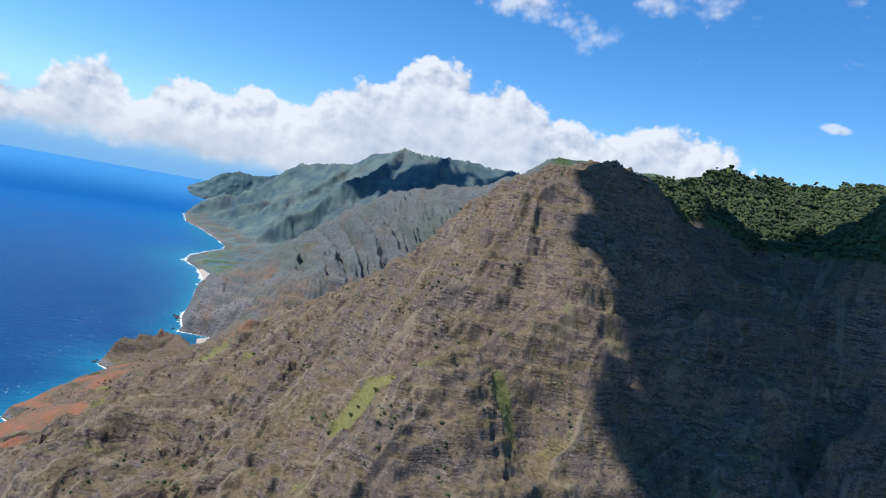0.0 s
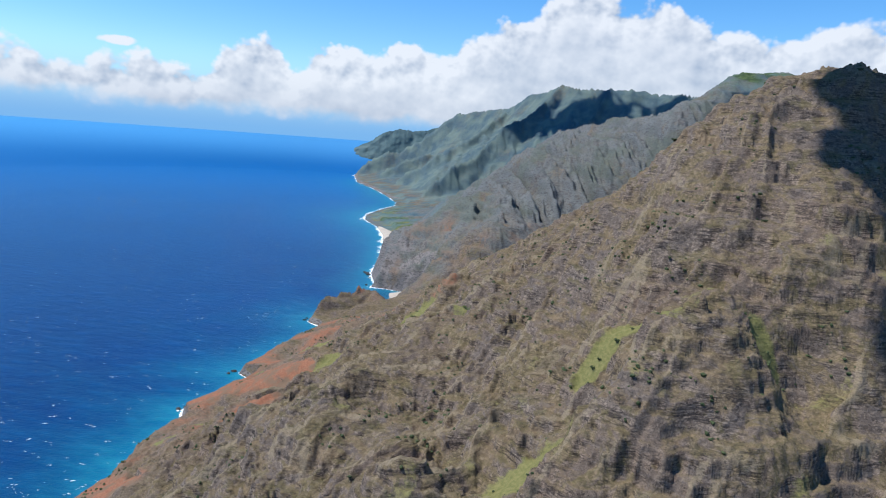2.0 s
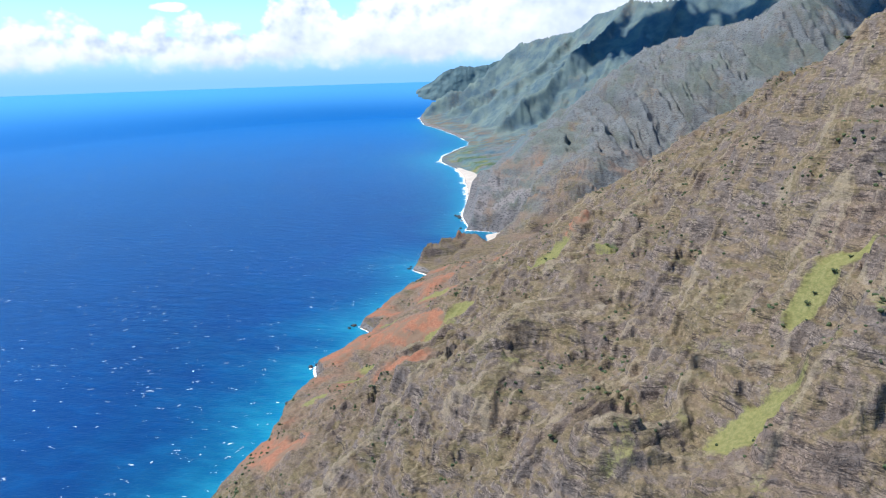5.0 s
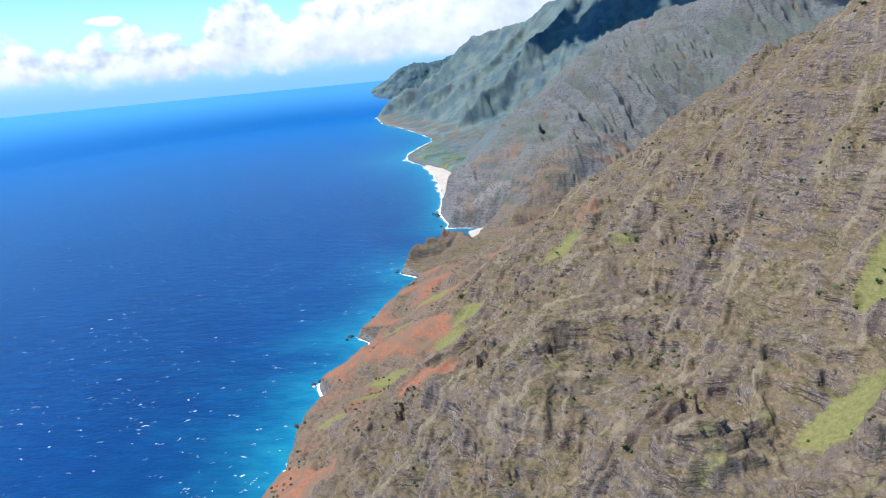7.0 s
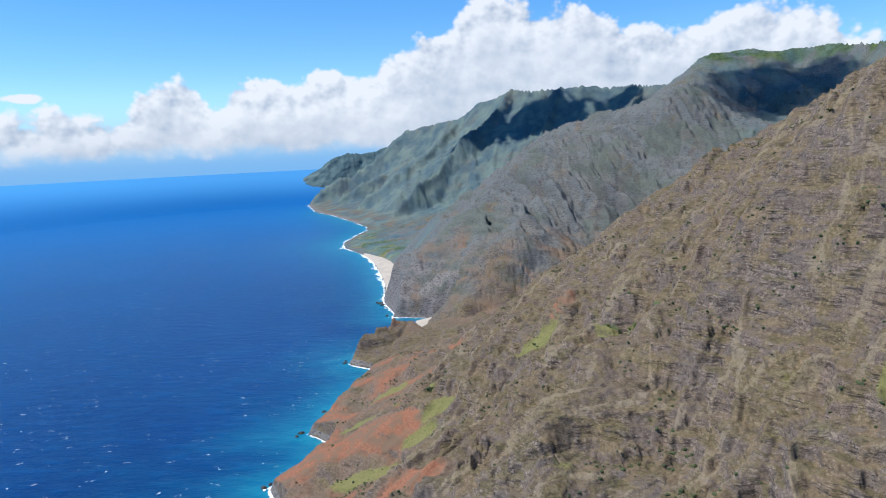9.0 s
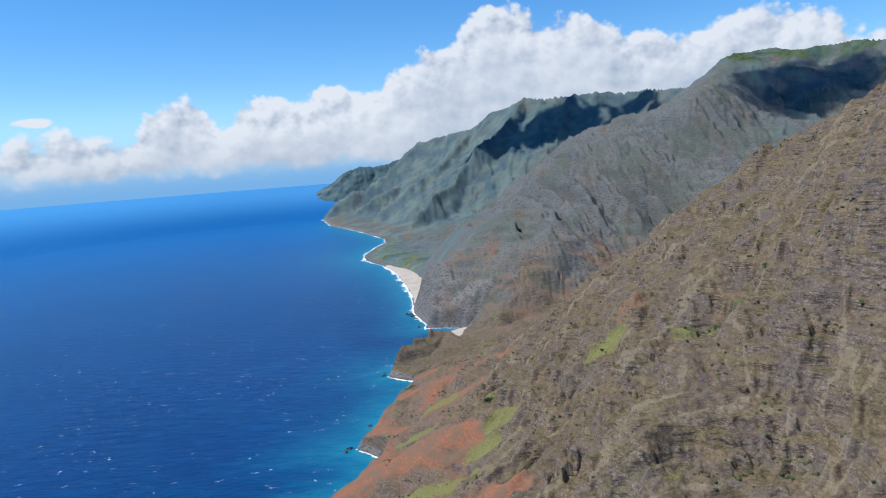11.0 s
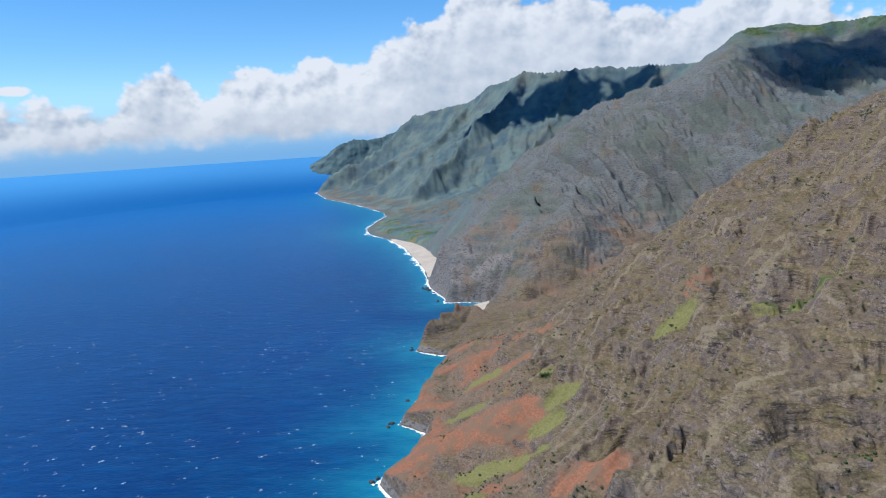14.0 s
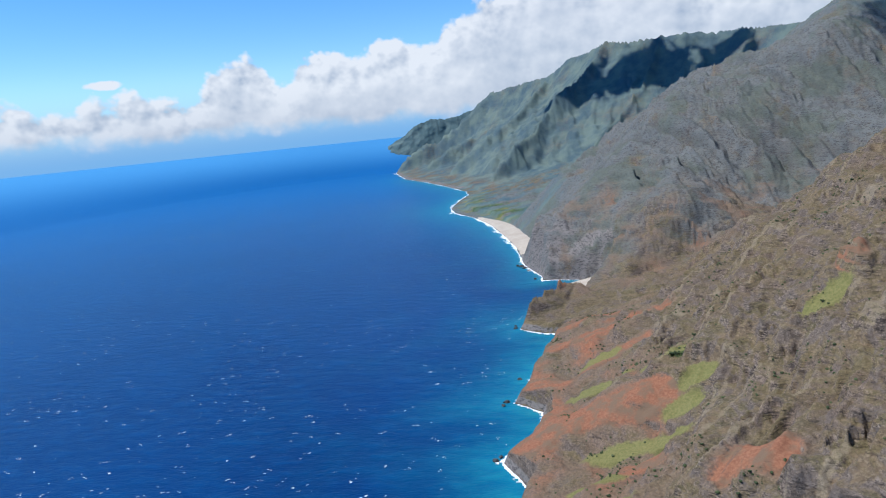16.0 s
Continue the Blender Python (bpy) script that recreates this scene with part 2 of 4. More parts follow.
    relief = n.math("SUBTRACT", n.math("ADD", relief, n.math("MULTIPLY", tone, 0.35)), n.math("ADD", n.math("MULTIPLY", joint, 0.30), n.math("MULTIPLY", seam, 0.5)))
    even = n.math("MAXIMUM", n.span(mask(n, "red"), 0.3, 0.9), n.span(mask(n, "meadow"), 0.3, 0.9))
    relief = n.math("MULTIPLY", relief, n.span(even, 0.0, 1.0, 1.0, 0.3))
    finish(n, colour, 0.92, relief, 0.42, 3.0, 0.10)
    return m


def sea_water():
    m, n = material("sea_water")
    at = n.add("ShaderNodeTexCoord").outputs["Object"]
    swell = n.noise(n.add("ShaderNodeMapping", {0: at, 2: (0, 0, 0.5), 3: (0.030, 0.075, 0.05)}).outputs[0], 1.0, 5, 0.6)
    chop = n.noise(n.add("ShaderNodeMapping", {0: at, 2: (0, 0, 0.5), 3: (0.16, 0.40, 0.2)}).outputs[0], 1.0, 4, 0.65)
    wide = n.noise(at, 0.0035, 3, 0.5)
    deep = n.mix(n.span(wide, 0.3, 0.7), (0.0002, 0.0215, 0.094, 1), (0.0003, 0.030, 0.122, 1))
    deep = n.mix(n.math("MULTIPLY", n.span(swell, 0.45, 0.7), 0.35), deep, (0.002, 0.062, 0.200, 1))
    # paler towards the horizon: haze and sky reflection put into the water colour
    deep = n.mix(mask(n, "offing_haze"), deep, (0.010, 0.105, 0.300, 1))
    deep = n.mix(mask(n, "brink_haze"), deep, (0.080, 0.290, 0.540, 1))
    shallow = n.mix(n.span(swell, 0.3, 0.7), (0.006, 0.130, 0.230, 1), (0.018, 0.200, 0.265, 1))
    colour = n.mix(mask(n, "shallow"), deep, shallow)
    relief = n.math("ADD", n.math("MULTIPLY", swell, 2.0), chop)
    finish(n, colour, 0.32, relief, 0.35, 1.5, 0.20)
    return m


def plain(name, a, b, scale, rough=0.9, relief=0.4, distance=0.5):
    m, n = material(name)
    at = n.add("ShaderNodeTexCoord").outputs["Object"]
    fine, wide = n.noise(at, scale, 5, 0.6), n.noise(at, scale * 0.13, 4, 0.55)
    colour = n.mix(n.span(n.math("ADD", n.math("MULTIPLY", fine, 0.6), n.math("MULTIPLY", wide, 0.4)), 0.35, 0.65), a, b)
    finish(n, colour, rough, fine, relief, distance, 0.2)
    return m


LAND = rock_and_growth()
WATER = sea_water()
FOAM = plain("sea_foam", (0.62, 0.70, 0.74, 1), (0.88, 0.90, 0.91, 1), 0.5)
SAND = plain("pale_sand", (0.36, 0.30, 0.235, 1), (0.47, 0.405, 0.32, 1), 0.25)
LEAF = plain("shrub_leaves", (0.030, 0.045, 0.019, 1), (0.080, 0.098, 0.040, 1), 0.35, 0.8, 0.8, 1.0)
BRIGHT_LEAF = plain("bright_shrub_leaves", (0.075, 0.110, 0.022, 1), (0.150, 0.190, 0.045, 1), 0.5, 0.8, 0.8, 1.0)
BASALT = plain("wet_basalt", (0.035, 0.033, 0.033, 1), (0.105, 0.095, 0.088, 1), 0.5, 0.7, 0.8, 1.0)
# the headland's growth carries the blue of the distance haze in its colour
FAR_HAZY_WOOD = plain("far_headland_hazy_growth", (0.065, 0.110, 0.115, 1), (0.120, 0.165, 0.155, 1), 0.02, 0.95, 0.6, 8.0)
BARK = plain("shrub_bark", (0.060, 0.045, 0.032, 1), (0.120, 0.095, 0.070, 1), 2.0)

# ---- land: ridges, coast and relief ----
def hash2(ix, iy, seed):
    h = ix * np.uint32(374761393) + iy * np.uint32(668265263) + np.uint32(seed * 974634777 & 0xFFFFFFFF)
    h = (h ^ (h >> np.uint32(13))) * np.uint32(1274126177)
    return ((h ^ (h >> np.uint32(16))) & np.uint32(0xFFFF)).astype(np.float32) * np.float32(6.2832 / 65535)


def perlin(x, y, seed=0):
    """Gradient noise, about -0.7 to 0.7."""
    x, y = np.asarray(x, float), np.asarray(y, float)
    x0, y0 = np.floor(x), np.floor(y)
    fx, fy = (x - x0).astype(np.float32), (y - y0).astype(np.float32)
    ix, iy = x0.astype(np.int64).astype(np.uint32), y0.astype(np.int64).astype(np.uint32)
    u, v = fx * fx * fx * (fx * (fx * 6 - 15) + 10), fy * fy * fy * (fy * (fy * 6 - 15) + 10)
    out = 0.0
    for dx in (0, 1):
        for dy in (0, 1):
            a = hash2(ix + np.uint32(dx), iy + np.uint32(dy), seed)
            out = out + (np.cos(a) * (fx - dx) + np.sin(a) * (fy - dy)) * (u if dx else 1 - u) * (v if dy else 1 - v)
    return out


def fbm(x, y, octaves=4, seed=0, gain=0.5):
    out, a = 0.0, 1.0
    for k in range(octaves):
        out = out + a * perlin(x * 2 ** k, y * 2 ** k, seed + 17 * k)
        a *= gain
    return out


def smooth(a, b, x):
    t = np.clip((x - a) / (b - a), 0, 1)
    return t * t * (3 - 2 * t)


def along(x, y, nodes):
    """Distance to a crest line, its height there, the side (1 left, -1 right of its way) and how far past its ends."""
    n = np.array(nodes, float)
    best = np.full(x.shape, 1e12)
    height, side, past = np.zeros(x.shape), np.ones(x.shape), np.zeros(x.shape)
    for k, (a, b) in enumerate(zip(n[:-1], n[1:])):
        ex, ey = b[0] - a[0], b[1] - a[1]
        px, py = x - a[0], y - a[1]
        free = (px * ex + py * ey) / (ex * ex + ey * ey)
        t = np.clip(free, 0, 1)
        d = (px - t * ex) ** 2 + (py - t * ey) ** 2
        near = d < best
        best = np.where(near, d, best)
        height = np.where(near, a[2] + t * (b[2] - a[2]), height)
        side = np.where(near, np.where(ex * py - ey * px >= 0, 1.0, -1.0), side)
        over = np.maximum(0, free - 1) if k == len(n) - 2 else np.maximum(0, -free) if k == 0 else 0.0 * free
        past = np.where(near, over * math.hypot(ex, ey), past)
    return np.sqrt(best), height, side, past


# Crest lines: nodes (x, y, height); for the left and the right side the slope, and the height and width of the cliff below the crest.
RIDGES = {
    "plateau": ([(492, 1890, 518), (560, 1890, 522), (629, 1870, 531), (712, 1850, 514), (790, 1700, 498), (780, 1500, 488),
                 (720, 1300, 472), (640, 1050, 440), (560, 880, 418), (430, 760, 397)], .35, 30, .75, 60, 60),
    "pyramid": ([(430, 760, 397), (361, 747, 384), (300, 640, 362), (244, 543, 348), (206, 500, 345), (136, 497, 337), (101, 504, 305), (61, 527, 252)], .8, 30, .6, 0, 20),
    "pyramid_foot": ([(61, 527, 252), (20, 505, 218), (-40, 535, 172), (-68, 563, 172), (-111, 595, 144), (-150, 612, 106), (-222, 645, 64)], .5, 25, .5, 20, 20),
    "front_arete": ([(136, 497, 337), (122, 430, 285), (114, 370, 250), (96, 372, 236), (50, 343, 200), (27, 275, 180), (10, 220, 140)], .8, 14, .8, 12, 24),
    "front_foot": ([(99, 372, 236), (80, 330, 207), (67, 290, 188), (55, 230, 140)], .7, 18, .7, 14, 16),
    "meadow_rib": ([(101, 482, 300), (79, 431, 266), (55, 390, 229), (36, 356, 206), (22, 325, 182), (10, 272, 158), (-20, 200, 100)], .6, 8, .7, 12, 16),
    "right_arete": ([(206, 500, 345), (178, 452, 322), (172, 405, 240), (158, 365, 204), (156, 330, 160), (150, 270, 110)], .8, 9, .8, 9, 24),
    "shoulder": ([(430, 760, 397), (300, 745, 370), (227, 752, 337), (203, 779, 311), (150, 812, 281), (107, 826, 270), (71, 800, 262),
                  (33, 775, 222), (-40, 810, 165), (-100, 870, 118), (-155, 945, 85), (-200, 975, 48)], .5, 18, .55, 25, 25),
    "shaded_wall": ([(560, 880, 418), (610, 800, 423), (590, 680, 408), (520, 560, 392), (430, 490, 376), (395, 440, 320), (362, 400, 230),
                     (285, 330, 184), (235, 298, 178), (180, 240, 160), (120, 150, 120)], .9, 20, .6, 20, 25),
    "upper_rib": ([(61, 527, 252), (36, 485, 230), (8, 434, 190), (-9, 392, 165), (-48, 344, 136), (-117, 347, 105), (-156, 345, 87), (-240, 370, 52), (-300, 400, 22)], .5, 12, .5, 10, 14),
    "middle_rib": ([(3, 503, 210), (-24, 424, 172), (-77, 394, 132), (-99, 412, 140), (-135, 398, 122), (-179, 431, 106), (-225, 470, 62), (-300, 515, 24)], .5, 10, .5, 10, 12),
    "lower_rib": ([(-40, 535, 172), (-84, 481, 150), (-133, 507, 110), (-180, 545, 66), (-240, 590, 40), (-300, 620, 26), (-338, 604, 14)], .4, 10, .4, 10, 16),
    "red_rib": ([(-150, 612, 106), (-190, 640, 76), (-232, 668, 46), (-280, 690, 34), (-325, 715, 20)], .4, 8, .35, 8, 16),
    "red_spur": ([(-118, 660, 112), (-140, 712, 86), (-190, 758, 50), (-225, 774, 36), (-265, 778, 28), (-310, 785, 14)], .35, 8, .35, 10, 16),
    "red_band": ([(-135, 790, 84), (-165, 812, 66), (-205, 850, 50), (-245, 866, 36), (-285, 862, 22)], .45, 10, .45, 10, 14),
    "islet": ([(-155, 945, 85), (-185, 985, 42), (-228, 1000, 30), (-256, 1034, 40), (-284, 1028, 44), (-304, 992, 42), (-320, 964, 34)], .55, 6, .6, 8, 16),
    "tower_crest": ([(492, 1890, 518), (420, 1770, 470), (345, 1650, 432), (305, 1597, 410), (285, 1625, 374), (255, 1740, 364), (190, 1850, 352), (105, 1820, 340), (10, 1680, 300),
                     (-55, 1560, 262), (-105, 1440, 220), (-165, 1370, 160), (-225, 1315, 122), (-275, 1270, 70)], .75, 35, .62, 30, 40),
    "cliff_nose": ([(-105, 1440, 230), (-150, 1330, 125), (-200, 1275, 80), (-255, 1250, 70), (-288, 1238, 52)], .6, 20, .7, 50, 12),
    "sea_rib": ([(-105, 1440, 220), (-180, 1450, 150), (-250, 1455, 95), (-330, 1462, 35)], .6, 14, .6, 14, 16),
    "beach_rib": ([(-55, 1560, 262), (-140, 1575, 165), (-230, 1600, 100), (-330, 1620, 30)], .55, 14, .55, 14, 16),
    "inner_rib": ([(10, 1680, 300), (-110, 1730, 180), (-220, 1780, 105), (-340, 1830, 30)], .5, 14, .5, 14, 20),
    "deep_rib": ([(105, 1820, 340), (-20, 1930, 215), (-130, 2020, 130), (-290, 2110, 40)], .5, 14, .5, 14, 20),
    "valley_rib": ([(190, 1850, 352), (110, 2060, 250), (0, 2230, 150), (-160, 2400, 60)], .5, 14, .5, 14, 20),
    "valley_spur": ([(160, 1560, 230), (90, 1390, 170), (16, 1245, 96), (-60, 1215, 84), (-120, 1200, 72), (-166, 1110, 48)], .45, 6, .5, 8, 20),
    "far_crest": ([(1500, 3000, 500), (744, 2900, 527), (696, 3100, 546), (564, 3300, 565), (321, 3400, 580), (178, 3500, 577), (100, 3607, 599), (20, 3780, 574), (-70, 3940, 560),
                   (-185, 4080, 490), (-290, 4250, 472), (-540, 4470, 440), (-640, 4460, 362), (-692, 4455, 312), (-836, 4430, 205), (-1020, 4380, 138), (-1105, 4350, 82), (-1180, 4330, 12)], .6, 100, .6, 90, 80),
    "far_buttress": ([(100, 3607, 599), (-60, 3420, 420), (-159, 3330, 355), (-250, 3200, 242), (-300, 3080, 180), (-380, 2960, 140), (-470, 2860, 50)], .55, 60, .6, 70, 50),
    "far_fin": ([(321, 3400, 580), (180, 3150, 330), (40, 2960, 215), (-60, 2850, 130)], .8, 60, .8, 80, 40),
    "far_shelf": ([(-201, 4000, 468), (-330, 3700, 300), (-420, 3560, 240), (-560, 3480, 150), (-700, 3460, 64)], .4, 40, .5, 60, 60),
    "far_shelf_end": ([(-540, 4400, 300), (-620, 4150, 190), (-760, 4000, 130), (-900, 3900, 60)], .4, 40, .4, 50, 60),
}
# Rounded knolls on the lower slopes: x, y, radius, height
KNOLLS = [(-292, 606, 26, 8), (-235, 596, 20, 8), (-198, 434, 15, 9), (-165, 610, 18, 8), (-150, 655, 20, 8), (-215, 775, 18, 8), (-250, 862, 18, 7), (-180, 505, 16, 8), (-68, 566, 12, 7),
          (-205, 690, 16, 6), (-120, 640, 20, 8), (-270, 500, 18, 8)]
# Crests of bare red soil: nodes and half width; grassy hollows: x, y, half lengths, turn
RED_CRESTS = [([(-338, 598), (-288, 609), (-250, 600), (-222, 592)], 19), ([(-290, 805), (-245, 795), (-205, 802), (-180, 790)], 12), ([(-262, 720), (-232, 728), (-206, 736)], 10), ([(-285, 862), (-240, 868), (-205, 850)], 9),
              ([(-208, 436), (-188, 428)], 13), ([(-254, 523), (-236, 522)], 10), ([(-310, 410), (-270, 385)], 16), ([(-318, 722), (-285, 705)], 9)]
MEADOWS = [(25, 339, 13, 7, 38), (39, 347, 11, 6, -10), (54, 335, 14, 4, -45), (-9, 289, 17, 9, 15), (-107, 574, 16, 8, 0), (-258, 652, 26, 10, 0), (-275, 512, 20, 8, 0), (-250, 556, 28, 10, -12), (-222, 545, 16, 8, -10), (-205, 572, 15, 9, 0),
           (-190, 590, 13, 9, 0), (-185, 640, 13, 8, 0), (100, 330, 7, 12, 10), (-275, 470, 18, 9, 0), (-250, 730, 20, 8, 10), (-210, 640, 14, 8, 0)]
COAST = [(-330, -500), (-325, 200), (-322, 393), (-318, 440), (-328, 490), (-333, 527), (-322, 560), (-342, 603), (-322, 625), (-308, 655), (-310, 695), (-338, 718),
         (-324, 748), (-318, 790), (-300, 850), (-285, 895), (-276, 922), (-305, 930), (-334, 950), (-328, 975), (-305, 1015), (-285, 1050), (-262, 1085), (-245, 1125),
         (-208, 1170), (-206, 1196), (-250, 1204), (-300, 1216), (-299, 1245), (-318, 1300), (-330, 1342), (-349, 1516), (-379, 1666), (-423, 1856), (-480, 2024),
         (-560, 2170), (-586, 2300), (-580, 2480), (-560, 2660), (-575, 2785), (-740, 3203), (-850, 3440)]
COAST += [(-1002, 3736), (-1160, 4250), (-1195, 4440), (-1150, 4700), (-900, 5400)]


def line(x, y, nodes, width):
    d = along(x, y, [(a, b, 0) for a, b in nodes])[0]
    return np.clip(1.5 - d / width + .45 * fbm(x / 22, y / 22, 2, 71), 0, 1.1)


def blob(x, y, cx, cy, rx, ry, turn=0.0):
    a = math.radians(turn)
    u, v = (x - cx) * math.cos(a) + (y - cy) * math.sin(a), -(x - cx) * math.sin(a) + (y - cy) * math.cos(a)
    return np.clip(1.6 - np.sqrt((u / rx) ** 2 + (v / ry) ** 2), 0, 1.2)


def inland(x, y):
    """Distance from the waterline, positive on land."""
    c = np.array(COAST, float)
    d = along(x, y, [(a, b, 0) for a, b in COAST])[0]
    return np.where(x > np.interp(y, c[:, 1], c[:, 0]), d, -d)


def flow(x, y):
    """Coordinates across and along the way in which the gullies run."""
    far = smooth(1000, 1250, y)
    a = np.radians(40 + 40 * far)
    return -x * np.sin(a) + y * np.cos(a), x * np.cos(a) + y * np.sin(a)


def crests(x, y):
    """Ridges alone: the highest of them, softly joined where they meet."""
    top = np.full(x.shape, -60.0)
    for nodes, sl, cl, sr, cr, w in RIDGES.values():
        reach = max(p[2] for p in nodes) / min(sl, sr) + 60
        lo, hi = [min(p[k] for p in nodes) - reach for k in (0, 1)], [max(p[k] for p in nodes) + reach for k in (0, 1)]
        on = (x > lo[0]) & (x < hi[0]) & (y > lo[1]) & (y < hi[1])
        d, h, side, past = along(x[on], y[on], nodes)
        left = side > 0
        z = h - np.where(left, sl, sr) * d - np.where(left, cl, cr) * (1 - np.exp(-d / w)) - .7 * past
        more, less = np.maximum(top[on], z), np.minimum(top[on], z)
        top[on] = more + 3.5 * np.exp((less - more) / 7.0)
    return top


# Landforms of the near slope, and of the fluted wall beyond it: places (x, y, height) over which the ground lies
SLOPES = {
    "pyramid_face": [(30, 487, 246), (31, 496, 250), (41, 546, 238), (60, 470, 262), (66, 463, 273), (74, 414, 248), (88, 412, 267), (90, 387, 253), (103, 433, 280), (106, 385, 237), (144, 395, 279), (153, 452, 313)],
    "front_spurs": [(-26, 298, 128), (-19, 311, 150), (-15, 330, 152), (10, 319, 153), (18, 337, 178), (21, 280, 173), (38, 264, 164), (41, 277, 181), (42, 284, 192), (63, 280, 173), (65, 322, 224), (66, 304, 202), (76, 314, 222), (103, 328, 199), (115, 328, 164)],
    "meadow_slope": [(-28, 441, 175), (-19, 351, 144), (-13, 498, 185), (-8, 464, 187), (-5, 392, 168), (-3, 369, 156), (1, 472, 209), (4, 416, 178), (8, 385, 161), (19, 476, 226), (21, 354, 199), (22, 451, 206), (28, 370, 176), (29, 518, 225), (38, 360, 191), (44, 367, 210), (48, 413, 222), (54, 362, 210), (61, 367, 228), (121, 347, 227)],
    "north_flank": [(-22, 583, 188), (-16, 590, 176), (-14, 824, 175), (12, 579, 212), (16, 596, 202), (32, 784, 196), (114, 727, 241), (114, 849, 267), (116, 624, 282)],
    "bench": [(-134, 421, 126), (-128, 422, 121), (-118, 356, 123), (-118, 369, 130), (-114, 422, 138), (-114, 444, 143), (-109, 430, 149), (-104, 353, 108), (-102, 392, 118), (-91, 435, 145), (-88, 413, 141), (-81, 415, 132), (-79, 433, 148), (-72, 280, 145), (-72, 422, 155), (-65, 387, 116), (-60, 426, 126), (-58, 269, 134), (-57, 415, 140), (-55, 444, 156), (-54, 450, 157), (-50, 366, 133), (-47, 355, 122), (-42, 423, 138)],
    "upper_bench": [(-128, 644, 117), (-122, 519, 121), (-108, 576, 132), (-108, 787, 111), (-86, 585, 164), (-81, 821, 128), (-65, 544, 146), (-52, 591, 158), (-42, 514, 159), (-36, 680, 162)],
    "lower_spurs": [(-245, 522, 38), (-184, 366, 77), (-182, 424, 106), (-178, 467, 96), (-155, 417, 106), (-150, 503, 89), (-144, 353, 110), (-136, 372, 120)],
    "red_slopes": [(-287, 558, 19), (-282, 721, 24), (-256, 599, 45), (-242, 570, 34), (-242, 793, 45), (-238, 604, 55), (-205, 604, 66), (-199, 894, 44), (-198, 581, 63), (-192, 626, 83), (-186, 763, 64), (-167, 670, 73), (-152, 574, 96), (-152, 576, 87), (-148, 827, 78)],
}
TOWER_WALL = [(-262, 1256, 16), (-217, 1304, 66), (-182, 1616, 116), (-133, 1217, 108), (-124, 1167, 84), (-102, 1431, 152), (-82, 1182, 146), (-41, 1308, 162), (41, 1270, 98), (96, 1429, 222), (200, 1427, 193), (212, 1694, 359), (273, 1530, 284), (283, 1818, 363), (318, 1656, 391), (441, 1719, 416)]
# Places beyond their edges, where the ridges alone give the height, and along the low coast
NEAR_EDGE = [(206, 500), (244, 543), (136, 497), (300, 640), (227, 752), (203, 779), (150, 812), (170, 890), (240, 830), (100, 930), (30, 900), (330, 560), (270, 480), (215, 430), (180, 350), (150, 280),
             (100, 220), (20, 200), (-60, 200), (-130, 270), (-200, 300), (-250, 350, 52), (-298, 430, 34), (-312, 500, 24), (-310, 560, 24), (-305, 640, 20), (-308, 720, 22), (-300, 800, 24), (-280, 870, 26), (-80, 930)]
WALL_EDGE = [(492, 1890), (420, 1770), (345, 1650), (305, 1597), (285, 1625), (255, 1740), (190, 1850), (105, 1820), (10, 1680), (-55, 1560), (-105, 1440), (-165, 1370), (-225, 1315), (-275, 1270),
             (500, 1700), (420, 1560), (360, 1450), (280, 1330), (180, 1250), (60, 1150), (-60, 1110), (-160, 1110), (-288, 1238), (-60, 1700), (60, 1880), (200, 1960), (380, 1900), (-250, 1455), (-250, 1600)]


def lie(places, edge, round_off=12.0, give=8.0):
    """A smooth lie of the land over places whose height is known: their coordinates and weights."""
    ex, ey = np.array([e[:2] for e in edge], float).T
    ez = [e[2] if len(e) > 2 else z for e, z in zip(edge, crests(ex, ey))]
    p = np.concatenate([np.array(places, float), np.stack([ex, ey, ez], -1)])
    n = len(p)
    q = np.stack([np.ones(n), p[:, 0] / 100, p[:, 1] / 100], -1)
    k = np.sqrt((p[:, None, 0] - p[None, :, 0]) ** 2 + (p[:, None, 1] - p[None, :, 1]) ** 2 + round_off ** 2)
    m = np.block([[k - give * np.eye(n), q], [q.T, np.zeros((3, 3))]])
    return p, np.linalg.solve(m, np.concatenate([p[:, 2], np.zeros(3)])), round_off


def lay(x, y, z, form, inner, outer, south=-1e6):
    """Lowers or raises the ridges' height z to a lie of the land, fading out away from its places and towards the south."""
    p, w, c = form
    lo, hi = p[:, :2].min(0) - outer, p[:, :2].max(0) + outer
    on = np.flatnonzero((x > lo[0]) & (x < hi[0]) & (y > lo[1]) & (y < hi[1]))
    for part_on in np.array_split(on, max(1, len(on) // 40000)):
        u, v = x[part_on].astype(np.float32), y[part_on].astype(np.float32)
        level = w[-3] + w[-2] * u / 100 + w[-1] * v / 100
        near = np.full(u.shape, 1e9, np.float32)
        for (px, py, _), weight in zip(p.astype(np.float32), w.astype(np.float32)):
            d = (u - px) ** 2 + (v - py) ** 2
            near = np.minimum(near, d)
            level = level + weight * np.sqrt(d + np.float32(c * c))
        z[part_on] += smooth(outer, inner, np.sqrt(near)) * smooth(south, south + 90, v) * (level - z[part_on])
    return z


NEAR_LIE = lie([p for places in SLOPES.values() for p in places], NEAR_EDGE)
WALL_LIE = lie(TOWER_WALL, WALL_EDGE, 25.0, 20.0)


